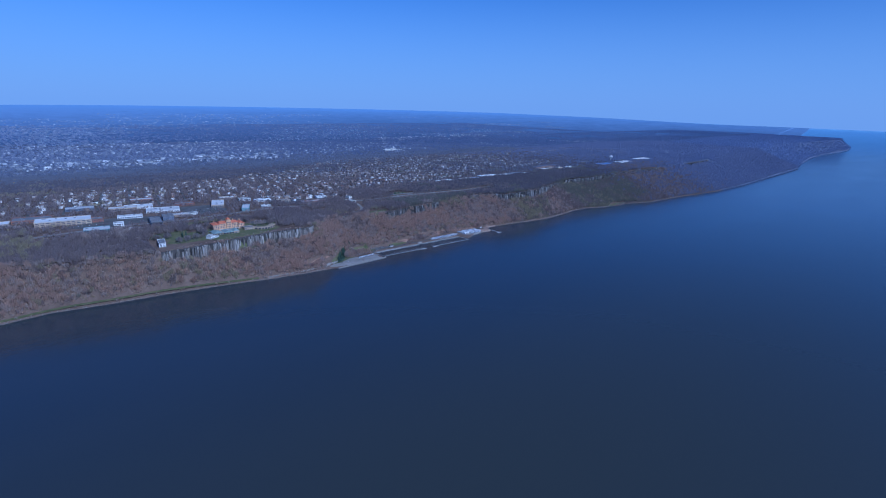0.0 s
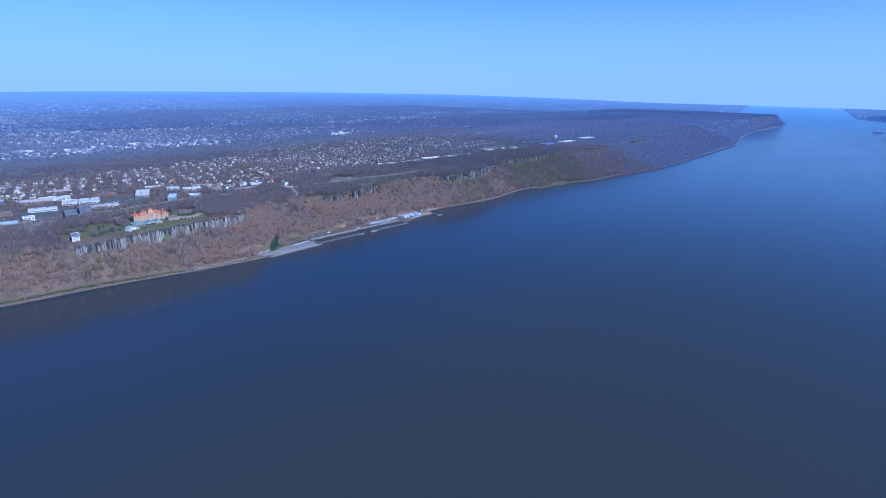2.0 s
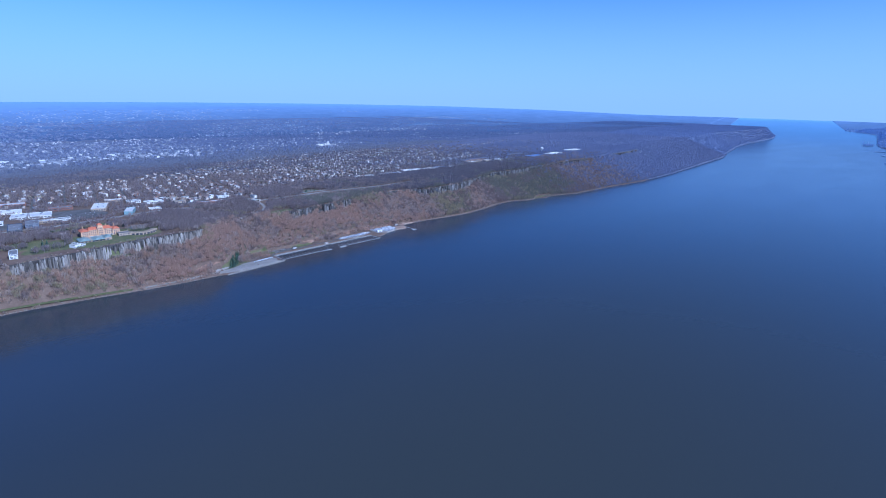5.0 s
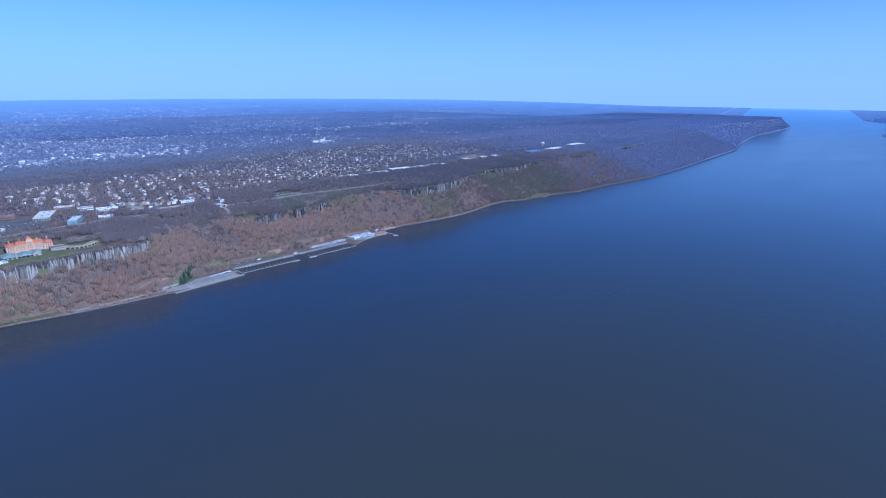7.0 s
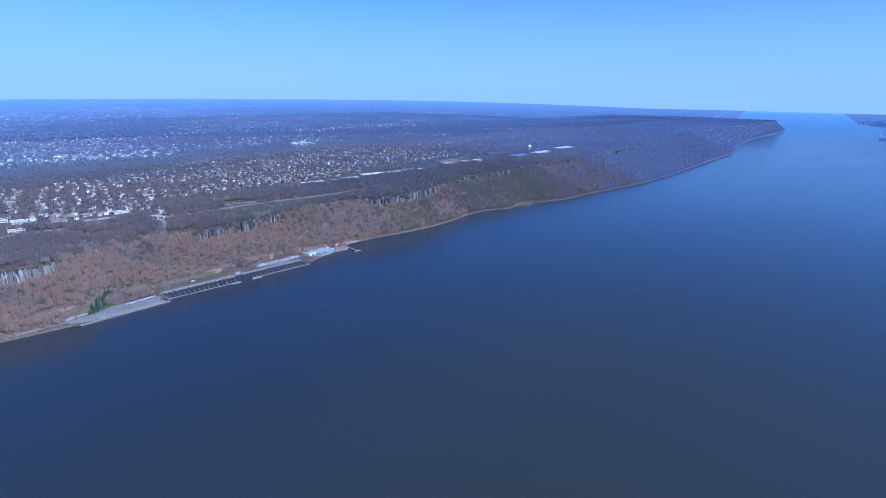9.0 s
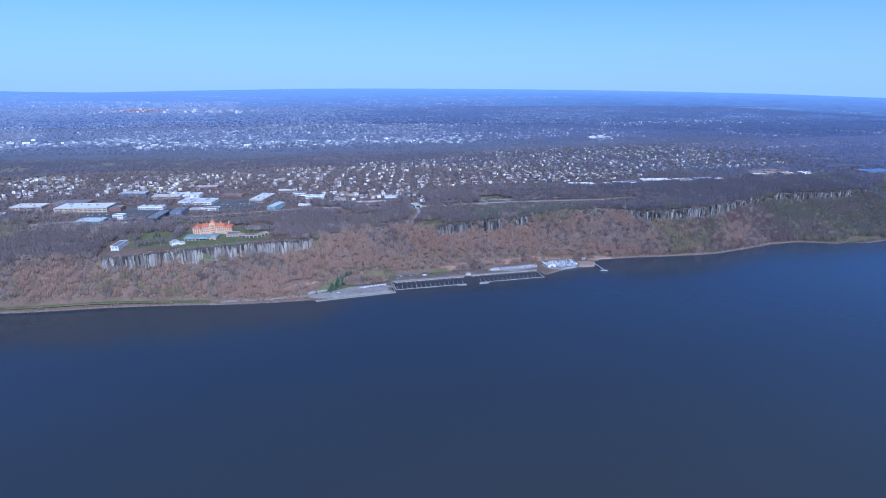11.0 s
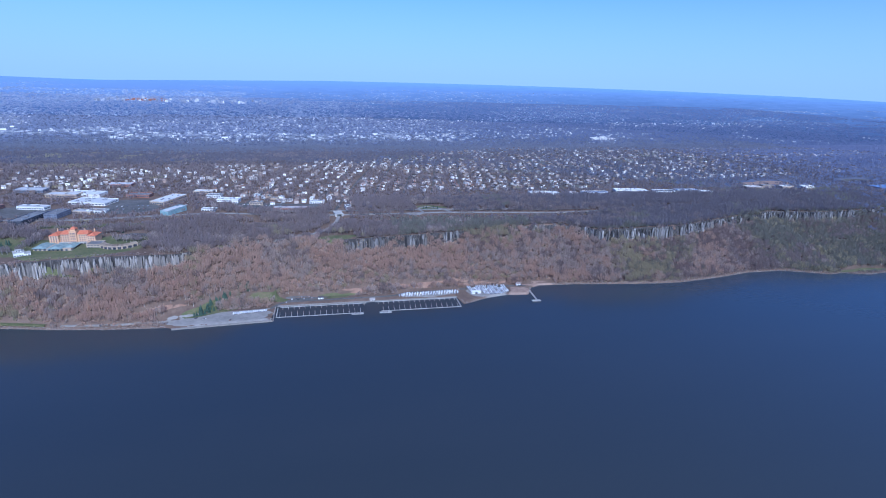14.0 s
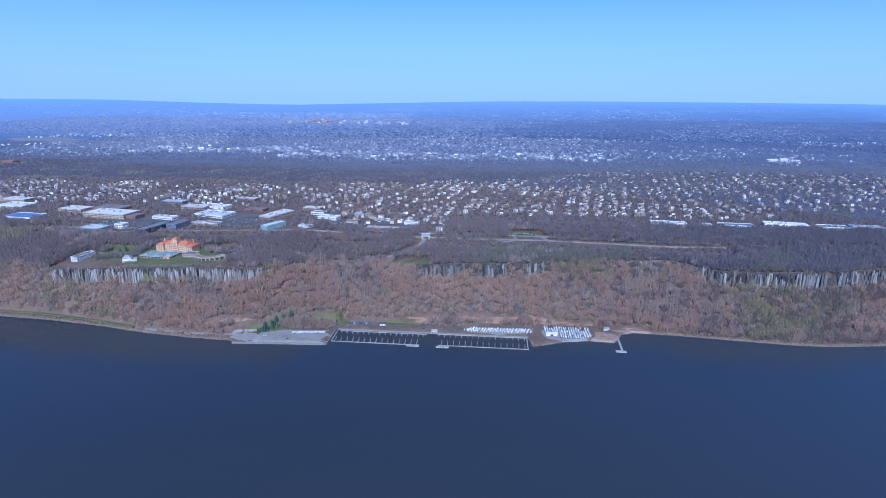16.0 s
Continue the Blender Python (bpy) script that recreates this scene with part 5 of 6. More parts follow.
# ---- houses of the plateau ----
near_kinds = [house(-397, -30, 10, 6.5, 8.5, 2, "two-storey house with a pitched shingle roof"), house(-420, -10, 100, 7, 8, 2, "two-storey house with a front porch", porch=True),
              house(-440, 30, 12, 6.5, 8, 1, "small one-storey house with a pitched roof"), house(-470, -20, 98, 7.5, 9, 2, "wide two-storey house with a garage wing", wing=True),
              house(-500, 20, 8, 7, 10, 2, "long two-storey house with a steep roof")]
spots = []
hr = random.Random(11)
town_back = table(-1300, -800, -700, -810, -344, -885, 0, -905, 105, -1000, 312, -1110, 607, -1530, 933, -1740, 1155, -1610, 2300, -1700)
for street in range(-1240, 2300, 68):
    for side in (-17, 17):
        for k in range(118):
            x = -385 - k * 10.8 + hr.uniform(-4.5, 4.5)
            start = -500 if street > 130 else (-480 if street < -140 else -390)
            y = street + side + 0.214 * (start - x) + hr.uniform(-9, 9) + 12 * float(bumps(x, street, 140, 23))
            limit = -525 if y > 135 else (-490 if y < -150 else -380)
            if y > 850:
                limit = -640
            if not (float(town_back(y)) + 70 * float(bumps(x, y, 130, 24)) < x < limit):
                continue
            dense = 0.54 + 0.62 * float(bumps(x, y, 90, 21)) + 0.45 * float(smooth(-720, -560, x)) * float(smooth(100, 200, y))
            dense *= 1 - 0.35 * float(smooth(550, 1000, y)) - 0.2 * float(smooth(1200, 1700, y))
            if -430 < y < -150:
                dense *= 0.6
            if hr.random() > dense or not is_free(np.array([x]), np.array([y]))[0]:
                continue
            spots.append((x, y, hr.choice((12, 102, 192, 282)) + hr.uniform(-4, 4)))
near_set = [s for s in spots if -330 < s[1] < 480 and s[0] > -640][:170]
for i, (x, y, t) in enumerate(near_set):
    copy_thing(near_kinds[hr.randrange(5)], pose(K * x, K * y, K * (base(x, y, 5) - 0.5), 0, 0, t))
for x, y, t in spots:
    keep_free(x, y, 3, 3)
rest = np.array([s for s in spots if s not in set(near_set)])
nr = np.random.default_rng(3)
speckle_houses("houses", rest[:, 0], rest[:, 1], np.radians(rest[:, 2]), np.column_stack([nr.uniform(5.2, 7.6, len(rest)), nr.uniform(6.5, 10, len(rest))]), "many pale houses with pitched roofs among bare trees", nr)


def scatter(rng, n, x0, x1, y0, y1, size, cut, seed):
    x, y = rng.uniform(x0, x1, n), rng.uniform(y0, y1, n)
    keep = bumps(x, y, size, seed) + 0.6 * bumps(x, y, size / 4, seed + 1) > cut
    return x[keep], y[keep]


def town(name, rng, n, area, size, cut, seed, dims, label, tall=(5, 8), flat=0.3, materials=None):
    x, y = scatter(rng, n, *area, size, cut, seed)
    speckle_houses(name, x, y, rng.choice([0.21, 1.78], len(x)) + rng.normal(0, 0.08, len(x)), np.column_stack([rng.uniform(*dims, len(x)), rng.uniform(*dims, len(x)) * 1.3]), label, rng, tall, flat, materials)


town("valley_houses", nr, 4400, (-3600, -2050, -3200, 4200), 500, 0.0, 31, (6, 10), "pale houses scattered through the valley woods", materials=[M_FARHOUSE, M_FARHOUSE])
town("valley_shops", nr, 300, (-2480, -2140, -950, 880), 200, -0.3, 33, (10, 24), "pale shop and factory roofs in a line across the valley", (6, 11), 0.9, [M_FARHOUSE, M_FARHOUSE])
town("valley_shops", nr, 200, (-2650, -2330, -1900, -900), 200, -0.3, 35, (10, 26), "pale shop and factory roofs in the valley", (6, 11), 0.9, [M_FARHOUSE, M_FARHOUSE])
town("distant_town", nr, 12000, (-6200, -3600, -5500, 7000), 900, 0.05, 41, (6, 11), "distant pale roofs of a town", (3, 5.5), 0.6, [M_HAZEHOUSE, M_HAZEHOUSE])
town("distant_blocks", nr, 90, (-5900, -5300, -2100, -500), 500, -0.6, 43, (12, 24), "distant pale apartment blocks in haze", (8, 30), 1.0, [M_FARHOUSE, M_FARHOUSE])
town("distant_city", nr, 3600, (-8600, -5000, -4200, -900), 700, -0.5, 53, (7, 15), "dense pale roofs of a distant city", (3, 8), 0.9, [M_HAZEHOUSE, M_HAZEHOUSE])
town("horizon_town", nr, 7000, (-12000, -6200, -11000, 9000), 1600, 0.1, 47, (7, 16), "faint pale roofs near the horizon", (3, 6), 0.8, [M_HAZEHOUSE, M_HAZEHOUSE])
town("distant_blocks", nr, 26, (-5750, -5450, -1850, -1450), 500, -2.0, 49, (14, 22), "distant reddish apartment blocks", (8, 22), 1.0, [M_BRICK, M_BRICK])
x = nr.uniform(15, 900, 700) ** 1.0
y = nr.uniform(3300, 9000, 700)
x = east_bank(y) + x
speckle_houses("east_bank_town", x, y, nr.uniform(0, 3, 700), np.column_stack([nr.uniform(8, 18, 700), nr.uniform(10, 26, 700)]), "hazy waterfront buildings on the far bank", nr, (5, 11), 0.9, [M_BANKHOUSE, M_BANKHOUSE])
ft = np.array([[560.0, 5515.0, 6.0]])
fz = far(ft)[0]
ftower = thing("apartment_tower", fz[0], fz[1], fz[2], 10, "tall white apartment tower on the far bank", "apartment tower")
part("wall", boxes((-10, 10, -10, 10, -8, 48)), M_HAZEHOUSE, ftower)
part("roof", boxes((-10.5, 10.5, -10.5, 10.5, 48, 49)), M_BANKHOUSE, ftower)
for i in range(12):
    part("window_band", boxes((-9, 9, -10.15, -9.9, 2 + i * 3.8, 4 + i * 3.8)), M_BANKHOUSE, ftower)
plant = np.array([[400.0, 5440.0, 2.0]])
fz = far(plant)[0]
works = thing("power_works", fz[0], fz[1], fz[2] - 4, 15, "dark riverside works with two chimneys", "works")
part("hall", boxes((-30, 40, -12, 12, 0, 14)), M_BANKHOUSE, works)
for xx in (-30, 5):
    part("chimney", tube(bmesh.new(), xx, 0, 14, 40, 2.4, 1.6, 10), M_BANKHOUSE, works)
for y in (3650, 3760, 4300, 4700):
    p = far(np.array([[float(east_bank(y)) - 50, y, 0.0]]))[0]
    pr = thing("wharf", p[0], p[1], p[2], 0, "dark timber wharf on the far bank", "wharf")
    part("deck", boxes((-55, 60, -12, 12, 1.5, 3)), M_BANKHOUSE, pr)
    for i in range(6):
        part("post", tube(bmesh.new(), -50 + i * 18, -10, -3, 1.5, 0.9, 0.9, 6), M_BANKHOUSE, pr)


# ---- trees ----
def wood(name, x, y, height, spread, sprays, material, label, rng, trunk=True, fill=0.72):
    """Leafless trees, joined: a thin trunk and a crown of upward twig sprays each, with gaps between."""
    n = len(x)
    z = ground(x, y) - 0.4
    p = np.stack([x, y, z], 1)
    a = rng.uniform(0, 2 * np.pi, (n, sprays))
    rel = np.sqrt(rng.uniform(0, 1, (n, sprays)))
    out = rel * spread[:, None]
    top = height[:, None] * (1 - 0.42 * rel ** 2)
    low = height[:, None] * (0.24 + 0.12 * rel)
    length = np.clip(spread[:, None] * rng.uniform(0.7, 1.7, (n, sprays)), 0, top - low)
    z0 = low + (top - low - length) * rng.uniform(0, 1, (n, sprays)) ** 0.7
    tilt = rng.uniform(0.02, 0.4, (n, sprays))
    c, sn = np.cos(a), np.sin(a)
    foot = np.stack([(out - tilt * length * 0.5) * c, (out - tilt * length * 0.5) * sn, z0], 2)
    tip = np.stack([(out + tilt * length * 0.5) * c, (out + tilt * length * 0.5) * sn, z0 + length], 2)
    wide = spread[:, None] * fill / math.sqrt(sprays) * rng.uniform(0.4, 1.3, (n, sprays))
    b = rng.uniform(0, 2 * np.pi, (n, sprays))
    off = np.stack([np.cos(b), np.sin(b), rng.uniform(-0.3, 0.3, (n, sprays))], 2) * wide[..., None]
    flip = (rng.random((n, sprays)) < 0.3)[..., None]
    tri = np.stack([np.where(flip, tip, foot), np.where(flip, foot, tip) + off, np.where(flip, foot, tip) - off], 2) + p[:, None, None, :]
    v = tri.reshape(-1, 3)
    f = np.arange(len(v)).reshape(-1, 3)
    idx = np.zeros(len(f), int)
    if trunk:
        r = 0.024 * height
        ring = np.array([(0, 2 * np.pi * k / 3) for k in range(3)])[:, 1]
        low = np.stack([r[:, None] * np.cos(ring), r[:, None] * np.sin(ring), np.zeros((n, 3))], 2) + p[:, None]
        top = (p + np.stack([np.zeros(n), np.zeros(n), height * 0.86], 1))[:, None]
        tv = np.concatenate([low, top], 1).reshape(-1, 3)
        tf = (np.arange(n)[:, None, None] * 4 + np.array([(0, 1, 3), (1, 2, 3), (2, 0, 3)])).reshape(-1, 3) + len(v)
        v, f = np.concatenate([v, tv]), np.concatenate([f, tf])
        idx = np.concatenate([idx, np.ones(len(tf), int)])
    return tagged(sheet(name, v, f, [material, M_BARK], idx), label, "trees", kind="stuff")


def grid_points(rng, x0, x1, y0, y1, step):
    gx, gy = np.meshgrid(np.arange(x0, x1, step), np.arange(y0, y1, step))
    x = gx.ravel() + rng.uniform(-0.55, 0.55, gx.size) * step
    y = gy.ravel() + rng.uniform(-0.55, 0.55, gy.size) * step
    return x, y


tr = np.random.default_rng(8)


def plant_wood(x, y, tall, spread, sprays, label, name="woods", bud=0.08, trunk=True, hazy=False, warm=-0.25, cool=False, fill=0.72):
    n = len(x)
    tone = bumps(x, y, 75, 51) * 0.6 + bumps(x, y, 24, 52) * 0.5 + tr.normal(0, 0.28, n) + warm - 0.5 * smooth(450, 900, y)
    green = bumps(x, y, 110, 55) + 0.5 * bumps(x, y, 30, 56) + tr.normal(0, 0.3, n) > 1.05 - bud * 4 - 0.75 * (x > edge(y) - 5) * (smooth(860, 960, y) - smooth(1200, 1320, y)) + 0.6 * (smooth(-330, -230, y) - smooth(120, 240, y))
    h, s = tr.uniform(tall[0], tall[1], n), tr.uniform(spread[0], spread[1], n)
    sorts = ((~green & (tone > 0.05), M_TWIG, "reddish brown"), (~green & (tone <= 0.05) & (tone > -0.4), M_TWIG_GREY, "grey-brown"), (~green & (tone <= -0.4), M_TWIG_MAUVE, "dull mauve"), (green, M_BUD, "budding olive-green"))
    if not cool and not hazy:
        # dimmed twig and bud copies take over northwards
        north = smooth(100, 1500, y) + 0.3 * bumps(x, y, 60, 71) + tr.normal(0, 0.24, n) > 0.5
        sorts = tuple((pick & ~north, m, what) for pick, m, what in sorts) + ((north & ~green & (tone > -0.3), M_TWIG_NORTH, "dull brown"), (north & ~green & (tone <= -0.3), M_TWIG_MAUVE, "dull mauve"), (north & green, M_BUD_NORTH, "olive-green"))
    elif cool:
        near = (y < 430 + 130 * tr.normal(0, 1, n)) & (x > -900)
        south = near | (tone > -0.1)
        pale = near & (tone > 0.25)
        green = green | ((bumps(x, y, 45, 57) + tr.normal(0, 0.4, n) > 0.1) & (x > edge(y) - 40) & (y > 90) & (y < 460))
        sorts = ((~green & ~south, M_TWIG_COOL, "cool grey"), (~green & south & ~pale, M_TWIG_MAUVE, "mauve grey"), (~green & pale, M_TWIG_GREY, "grey-brown"), (green & (y < 160), M_BUD, "olive-green"), (green & (y >= 160), M_BUD_NORTH, "dull olive-green"))
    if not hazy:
        # haze-coloured twigs take over bit by bit up the river
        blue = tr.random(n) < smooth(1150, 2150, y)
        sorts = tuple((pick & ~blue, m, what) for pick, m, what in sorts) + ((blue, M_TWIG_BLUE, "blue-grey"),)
    # haze-coloured twig sorts for the valley, the headland and the far bank
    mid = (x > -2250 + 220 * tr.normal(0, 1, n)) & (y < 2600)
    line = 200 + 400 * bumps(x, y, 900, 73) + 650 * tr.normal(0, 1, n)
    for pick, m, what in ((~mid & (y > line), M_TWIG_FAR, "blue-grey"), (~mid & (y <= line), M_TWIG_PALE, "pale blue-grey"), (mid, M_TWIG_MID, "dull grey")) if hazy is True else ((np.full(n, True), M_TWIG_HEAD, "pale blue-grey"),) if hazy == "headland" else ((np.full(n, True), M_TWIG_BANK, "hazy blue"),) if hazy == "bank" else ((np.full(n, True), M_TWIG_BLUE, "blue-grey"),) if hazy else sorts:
        if pick.sum() > 3:
            wood(name, x[pick], y[pick], h[pick], s[pick], sprays, m, what + " " + label, tr, trunk, fill)


# slope between the shore and the cliff edge
x, y = grid_points(tr, -260, 20, -900, 1420, 5.6)
u, wide = shore(y) - x, shore(y) - edge(y)
ok = (u > np.maximum(bench(y) * 0.9, 3)) & (u < wide + 1) & is_free(x, y)
ok &= ~((x > edge(y) + 1) & (x < edge(y) + 13) & (face(y) >= 9) & (y > 60) & (tr.random(len(x)) < 0.75))
lone = ok & (y > -130) & (y < 420) & (u > bench(y) + 4) & (u < bench(y) + 34)
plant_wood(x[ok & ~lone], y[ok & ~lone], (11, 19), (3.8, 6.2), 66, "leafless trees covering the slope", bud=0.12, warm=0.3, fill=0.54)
bx, by = grid_points(tr, -130, 30, -900, 2600, 2.9)
bu = shore(by) - bx
bok = (bu > 2.2) & (bu < np.maximum(14, bench(by) * 1.25)) & is_free(bx, by) & ((by < -140) | (by > 446) | (bu > bench(by) * np.where(by < -10, 0.55, 0.8)))
plant_wood(bx[bok], by[bok], (3, 7.5), (1.6, 3.0), 16, "bushes along the river bank", name="bank_bushes", bud=0.13, trunk=False, warm=0.2)
bx, by = grid_points(tr, -290, -60, -900, 1420, 3.6)
bback = edge(by) - bx
villa_top = (by > -470) & (by < -120)
bok = (bback > -4) & (bback < np.where(villa_top, 12, 18)) & (tr.random(len(bx)) < np.where(villa_top, 0.4, 0.95)) & (is_free(bx, by) | ((bback < 13) & ((by < 60) | (by > 125))))
btall = bok & ~villa_top
bok &= ~((np.abs(bx + 109) < 14) & (np.abs(by + 356) < 13)) & ~((bx < -105) & (by > -350) & (by < -200))
plant_wood(bx[btall], by[btall], (4.5, 10), (2.2, 4.0), 26, "thicket along the cliff top", name="cliff_thicket", bud=0.17, trunk=False, warm=-0.2, cool=True)
bok &= villa_top
plant_wood(bx[bok], by[bok], (1.5, 4), (1.2, 2.4), 14, "low shrubs along the cliff top", name="cliff_shrubs", bud=0.3, trunk=False)
lone_at = list(zip(x[lone], y[lone]))


def tree(seed, tall, spread, material, label, name="tree"):
    r = np.random.default_rng(seed)
    t = thing(name, 0, 0, 0, 0, label, "tree", "slope trees")
    bm = bmesh.new()
    tube(bm, 0, 0, 0, tall * 0.8, tall * 0.024, tall * 0.008, 5)
    for k in range(6):
        a, h0 = r.uniform(0, 6.28), r.uniform(0.3, 0.65) * tall
        ex, ey = math.cos(a) * spread * 0.7, math.sin(a) * spread * 0.7
        w = tall * 0.007
        vs = [bm.verts.new(q) for q in ((w, 0, h0), (-w, 0, h0), (0, w, h0 + 0.3), (ex, ey, h0 + tall * 0.22))]
        for f in ((0, 1, 3), (1, 2, 3), (2, 0, 3)):
            bm.faces.new([vs[i] for i in f])
    part("trunk", bm, M_BARK, t)
    bm = bmesh.new()
    for k in range(110):
        a, rel = r.uniform(0, 6.28), math.sqrt(r.uniform(0, 1))
        out, top, low = rel * spread, tall * (1 - 0.42 * rel * rel), tall * (0.24 + 0.12 * rel)
        length = min(spread * r.uniform(0.5, 1.0), top - low)
        z0, tilt = low + (top - low - length) * r.uniform(0, 1) ** 0.7, r.uniform(0.05, 0.55) * length * 0.5
        b, wd = r.uniform(0, 6.28), 0.6 * spread / math.sqrt(110) * r.uniform(0.5, 1.3)
        o = Vector((math.cos(b), math.sin(b), r.uniform(-0.3, 0.3))) * wd
        foot = Vector(((out - tilt) * math.cos(a), (out - tilt) * math.sin(a), z0))
        tip = Vector(((out + tilt) * math.cos(a), (out + tilt) * math.sin(a), z0 + length))
        if r.uniform(0, 1) < 0.3:
            foot, tip = tip, foot
        bm.faces.new([bm.verts.new(q) for q in (foot, tip + o, tip - o)])
    part("crown", bm, material, t)
    return t


kinds = [tree(60 + i, 11 + 1.2 * (i % 4), 4.0 + 0.5 * (i % 3), (M_TWIG, M_TWIG_GREY, M_TWIG, M_TWIG, M_BUD)[i % 5], ("reddish brown leafless tree on the slope", "grey-brown leafless tree on the slope", "reddish brown leafless tree on the slope", "reddish brown leafless tree on the slope", "tree with olive-green spring buds")[i % 5]) for i in range(10)]
tree_rng = random.Random(2)
tree_rng.shuffle(lone_at)
for i, (px, py) in enumerate(lone_at):
    z = float(ground(px, py)) - 0.4
    if i < 10:
        kinds[i].matrix_basis = pose(K * px, K * py, K * z)
    elif i < 290:
        copy_thing(kinds[tree_rng.randrange(10)], pose(K * px, K * py, K * z, 0, 0, tree_rng.uniform(0, 360)))
over = np.array(lone_at[290:])
if len(over):
    plant_wood(over[:, 0], over[:, 1], (9, 16), (3.4, 5.8), 80, "leafless trees on the slope above the slips", bud=0.1, fill=0.54)


def conifer(x, y, tall):
    c = thing("conifer", x, y, float(ground(x, y)) - 0.3, 0, "dark green conifer at the foot of the slope", "tree", "conifers")
    part("trunk", tube(bmesh.new(), 0, 0, 0, tall * 0.9, 0.3, 0.06, 6), M_BARK, c)
    r, bm = random.Random(int(x * 7 + y)), bmesh.new()
    for k in range(150):
        h = r.uniform(0.1, 1)
        rad = (1 - h) * tall * 0.3 + 0.25
        a, b = r.uniform(0, 6.28), r.uniform(0.3, 0.7)
        tip = Vector((math.cos(a) * rad, math.sin(a) * rad, h * tall - rad * 0.3))
        o = Vector((-math.sin(a), math.cos(a), 0)) * (0.35 + rad * 0.25)
        bm.faces.new([bm.verts.new(q) for q in ((0, 0, h * tall + 0.5), tip + o, tip - o)])
    part("crown", bm, M_PINE, c)


for x, y, t in ((-26, -112, 7), (-29, -105, 8), (-33, -99, 8), (-38, -94, 9), (-43, -88, 8), (-48, -84, 9), (-54, -80, 10), (-86, -46, 12), (-92, -44, 11), (-58, -70, 9), (-50, -78, 8), (-90, -56, 10),
                *[(-28 - 3.0 * i + 2.5 * math.sin(i * 2.4), -109 + 2.55 * i + 4 * math.sin(i * 1.7), 7 + 3 * ((i * 7) % 5) / 2) for i in range(25) if i < 16 or 18 < i < 21], (-150, -400, 8), (-155, -392, 9), (-160, -398, 8), (-340, 276, 6), (-345, 283, 7), (-350, 300, 6), (-340, 306, 6), (-200, -250, 9), (-205, -258, 8)):
    conifer(x, y, t)

# plateau woods between the cliff edge and the buildings
x, y = grid_points(tr, -520, -40, -1500, 1500, 7.0)
back = edge(y) - x
lim = np.where(y > 130, -430, np.where(y < -150, -235, -345))
lim = np.where(y < -640, -330, lim)
ok = (back > 2) & (x > lim + 20 * bumps(x, y, 40, 61)) & is_free(x, y)
belt = ok & (x > -298) & (x < -236) & (y > 130) & (y < 640)
plant_wood(x[belt], y[belt], (3.5, 7), (2.6, 4.2), 34, "young leafless trees beside the parkway", bud=0.16, warm=-0.4, cool=True)
ok &= ~belt
plant_wood(x[ok], y[ok], (10, 16), (4.2, 6.8), 46, "leafless trees on the plateau", bud=0.05, warm=-0.4, cool=True, fill=0.46)
# trees between the houses
x, y = grid_points(tr, -1800, -240, -1500, 2400, 11.0)
ok = (x <= np.where(y > 130, -430, np.where(y < -150, -235, -345))) & is_free(x, y) & (bumps(x, y, 90, 63) > -0.85)
valley = tr.random(len(x)) < smooth(1250, 1800, -x)
plant_wood(x[ok & ~valley], y[ok & ~valley], (7, 11.5), (3.8, 6.4), 12, "leafless trees between houses", name="garden_trees", bud=0.04, fill=0.6, warm=-0.6, cool=True)
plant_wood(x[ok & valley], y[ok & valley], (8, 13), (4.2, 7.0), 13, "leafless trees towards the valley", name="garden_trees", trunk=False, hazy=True)
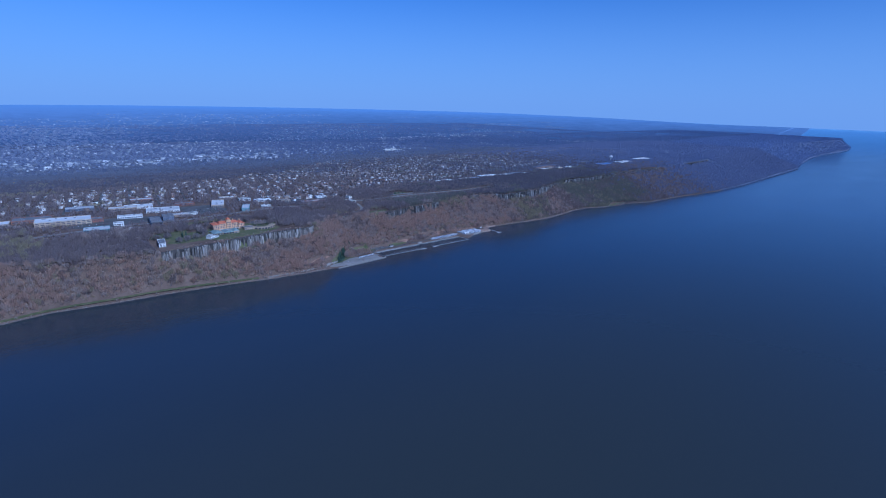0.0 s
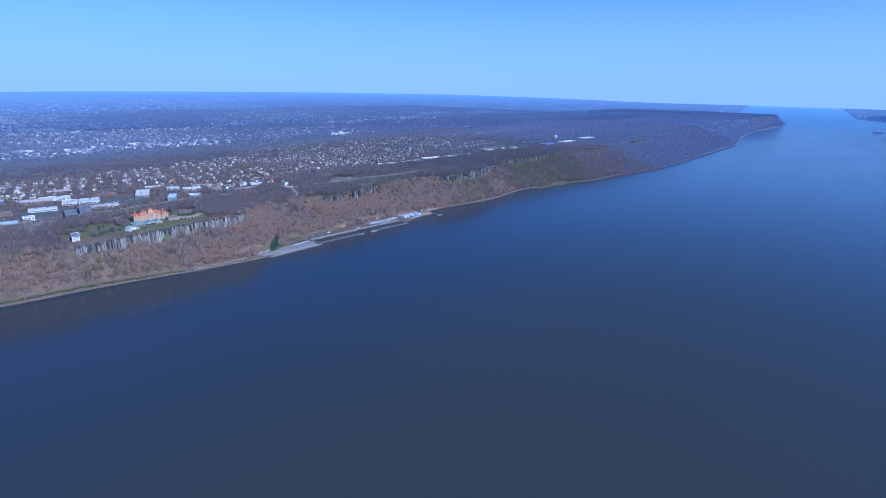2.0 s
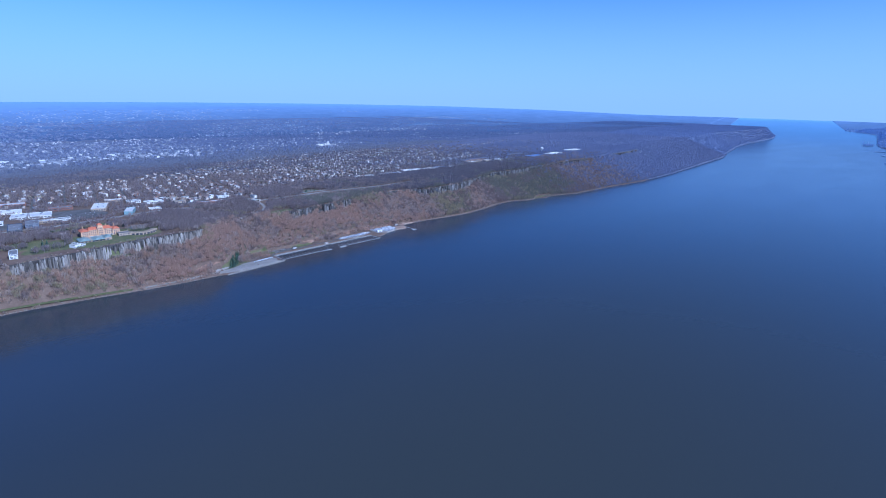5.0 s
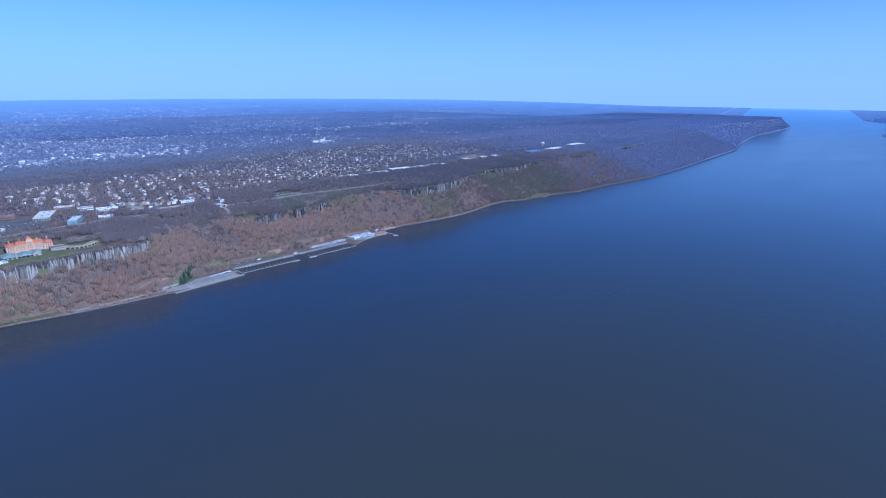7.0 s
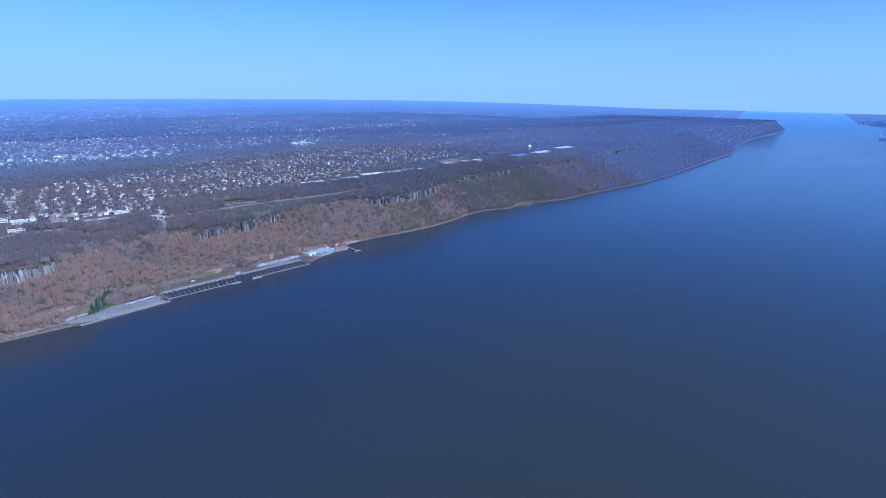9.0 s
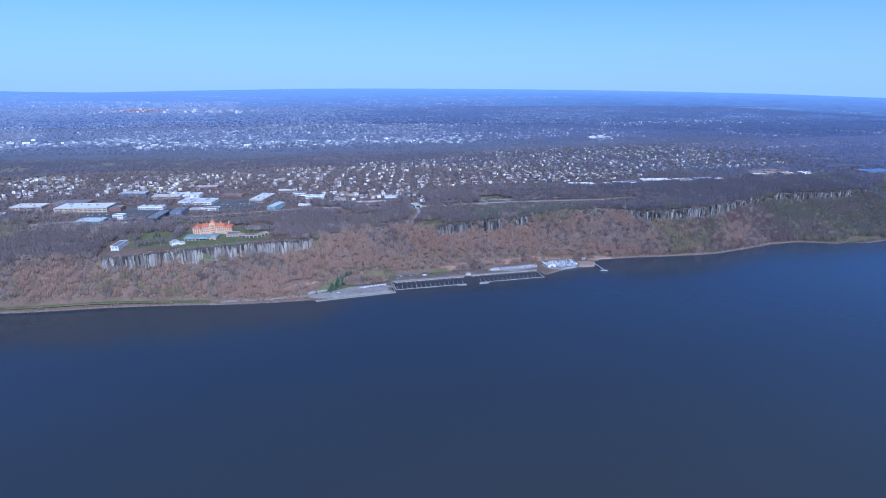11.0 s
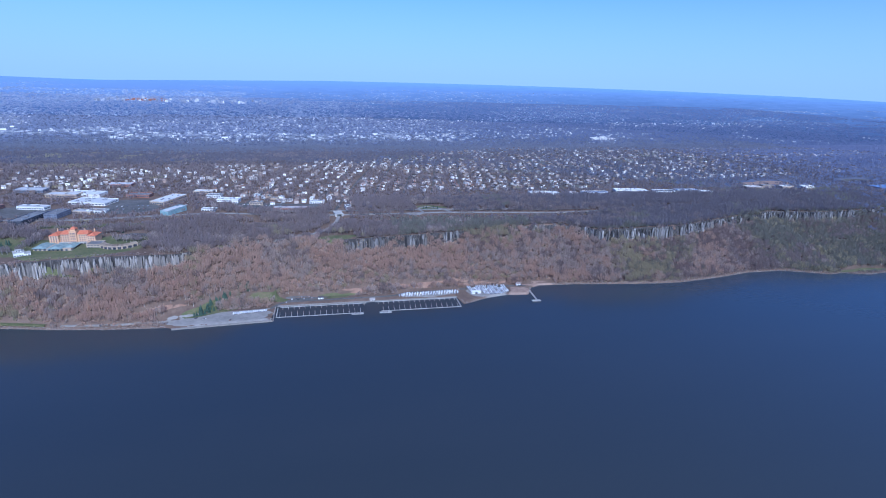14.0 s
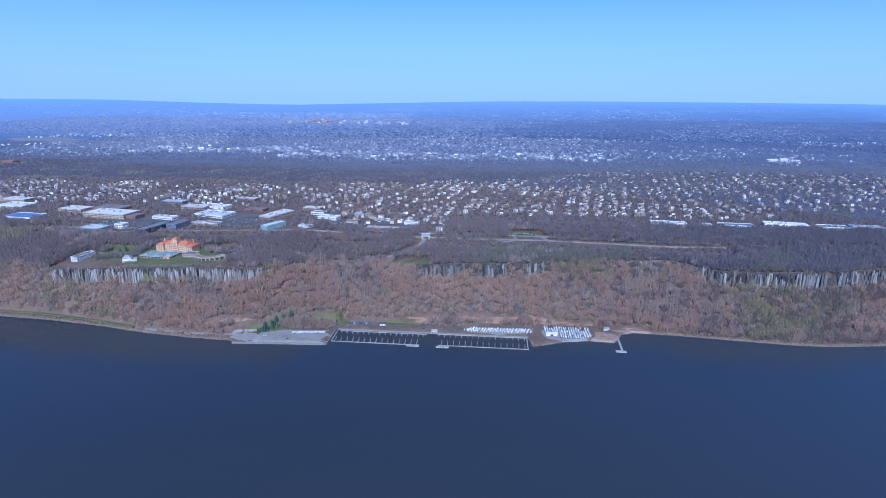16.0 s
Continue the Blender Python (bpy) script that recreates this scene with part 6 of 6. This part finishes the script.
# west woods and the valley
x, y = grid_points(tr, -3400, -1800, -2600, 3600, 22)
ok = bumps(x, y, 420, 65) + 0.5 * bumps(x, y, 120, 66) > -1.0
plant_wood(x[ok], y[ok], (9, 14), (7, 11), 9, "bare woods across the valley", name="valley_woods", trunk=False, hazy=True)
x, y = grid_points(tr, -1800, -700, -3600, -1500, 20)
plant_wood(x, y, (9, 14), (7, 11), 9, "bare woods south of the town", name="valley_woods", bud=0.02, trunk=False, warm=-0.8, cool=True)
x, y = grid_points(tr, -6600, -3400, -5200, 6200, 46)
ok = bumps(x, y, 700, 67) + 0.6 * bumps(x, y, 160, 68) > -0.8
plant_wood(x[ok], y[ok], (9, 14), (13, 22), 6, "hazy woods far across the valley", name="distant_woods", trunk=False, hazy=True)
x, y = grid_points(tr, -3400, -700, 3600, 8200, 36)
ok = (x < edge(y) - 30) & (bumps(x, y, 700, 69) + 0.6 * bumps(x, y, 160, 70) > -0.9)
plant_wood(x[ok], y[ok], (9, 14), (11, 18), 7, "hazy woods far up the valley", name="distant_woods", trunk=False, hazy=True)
# up the river
x, y = grid_points(tr, 0, 1500, 3300, 8800, 30)
b_in = x - east_bank(y)
ok = (b_in > 20) & (b_in < 1000)
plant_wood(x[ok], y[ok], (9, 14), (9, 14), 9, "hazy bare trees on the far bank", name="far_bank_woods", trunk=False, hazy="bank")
x, y = grid_points(tr, -420, 10, 1420, 3400, 9.5)
u, wide = shore(y) - x, shore(y) - edge(y)
ok = (u > 3) & (x > -430) & is_free(x, y)
nearer = ok & (y + 420 * tr.normal(0, 1, len(y)) < 2350)
ok &= ~nearer
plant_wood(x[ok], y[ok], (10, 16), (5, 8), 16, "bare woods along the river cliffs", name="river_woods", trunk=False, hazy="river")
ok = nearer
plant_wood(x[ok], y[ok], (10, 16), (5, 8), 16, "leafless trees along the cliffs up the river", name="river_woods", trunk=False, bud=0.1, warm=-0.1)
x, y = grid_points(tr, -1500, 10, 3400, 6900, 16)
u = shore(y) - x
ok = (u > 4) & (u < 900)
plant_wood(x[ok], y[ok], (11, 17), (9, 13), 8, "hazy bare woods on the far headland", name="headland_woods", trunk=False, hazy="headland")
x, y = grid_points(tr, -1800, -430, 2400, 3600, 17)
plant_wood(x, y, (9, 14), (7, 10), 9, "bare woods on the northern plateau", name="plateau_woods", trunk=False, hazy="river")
x, y = grid_points(tr, -1800, -430, 1480, 2400, 13)
ok = is_free(x, y) & (x > -1000)
plant_wood(x[ok], y[ok], (9, 13), (5, 8), 10, "bare woods on the northern plateau", name="plateau_woods", trunk=False, bud=0.02, warm=-0.8, cool=True)
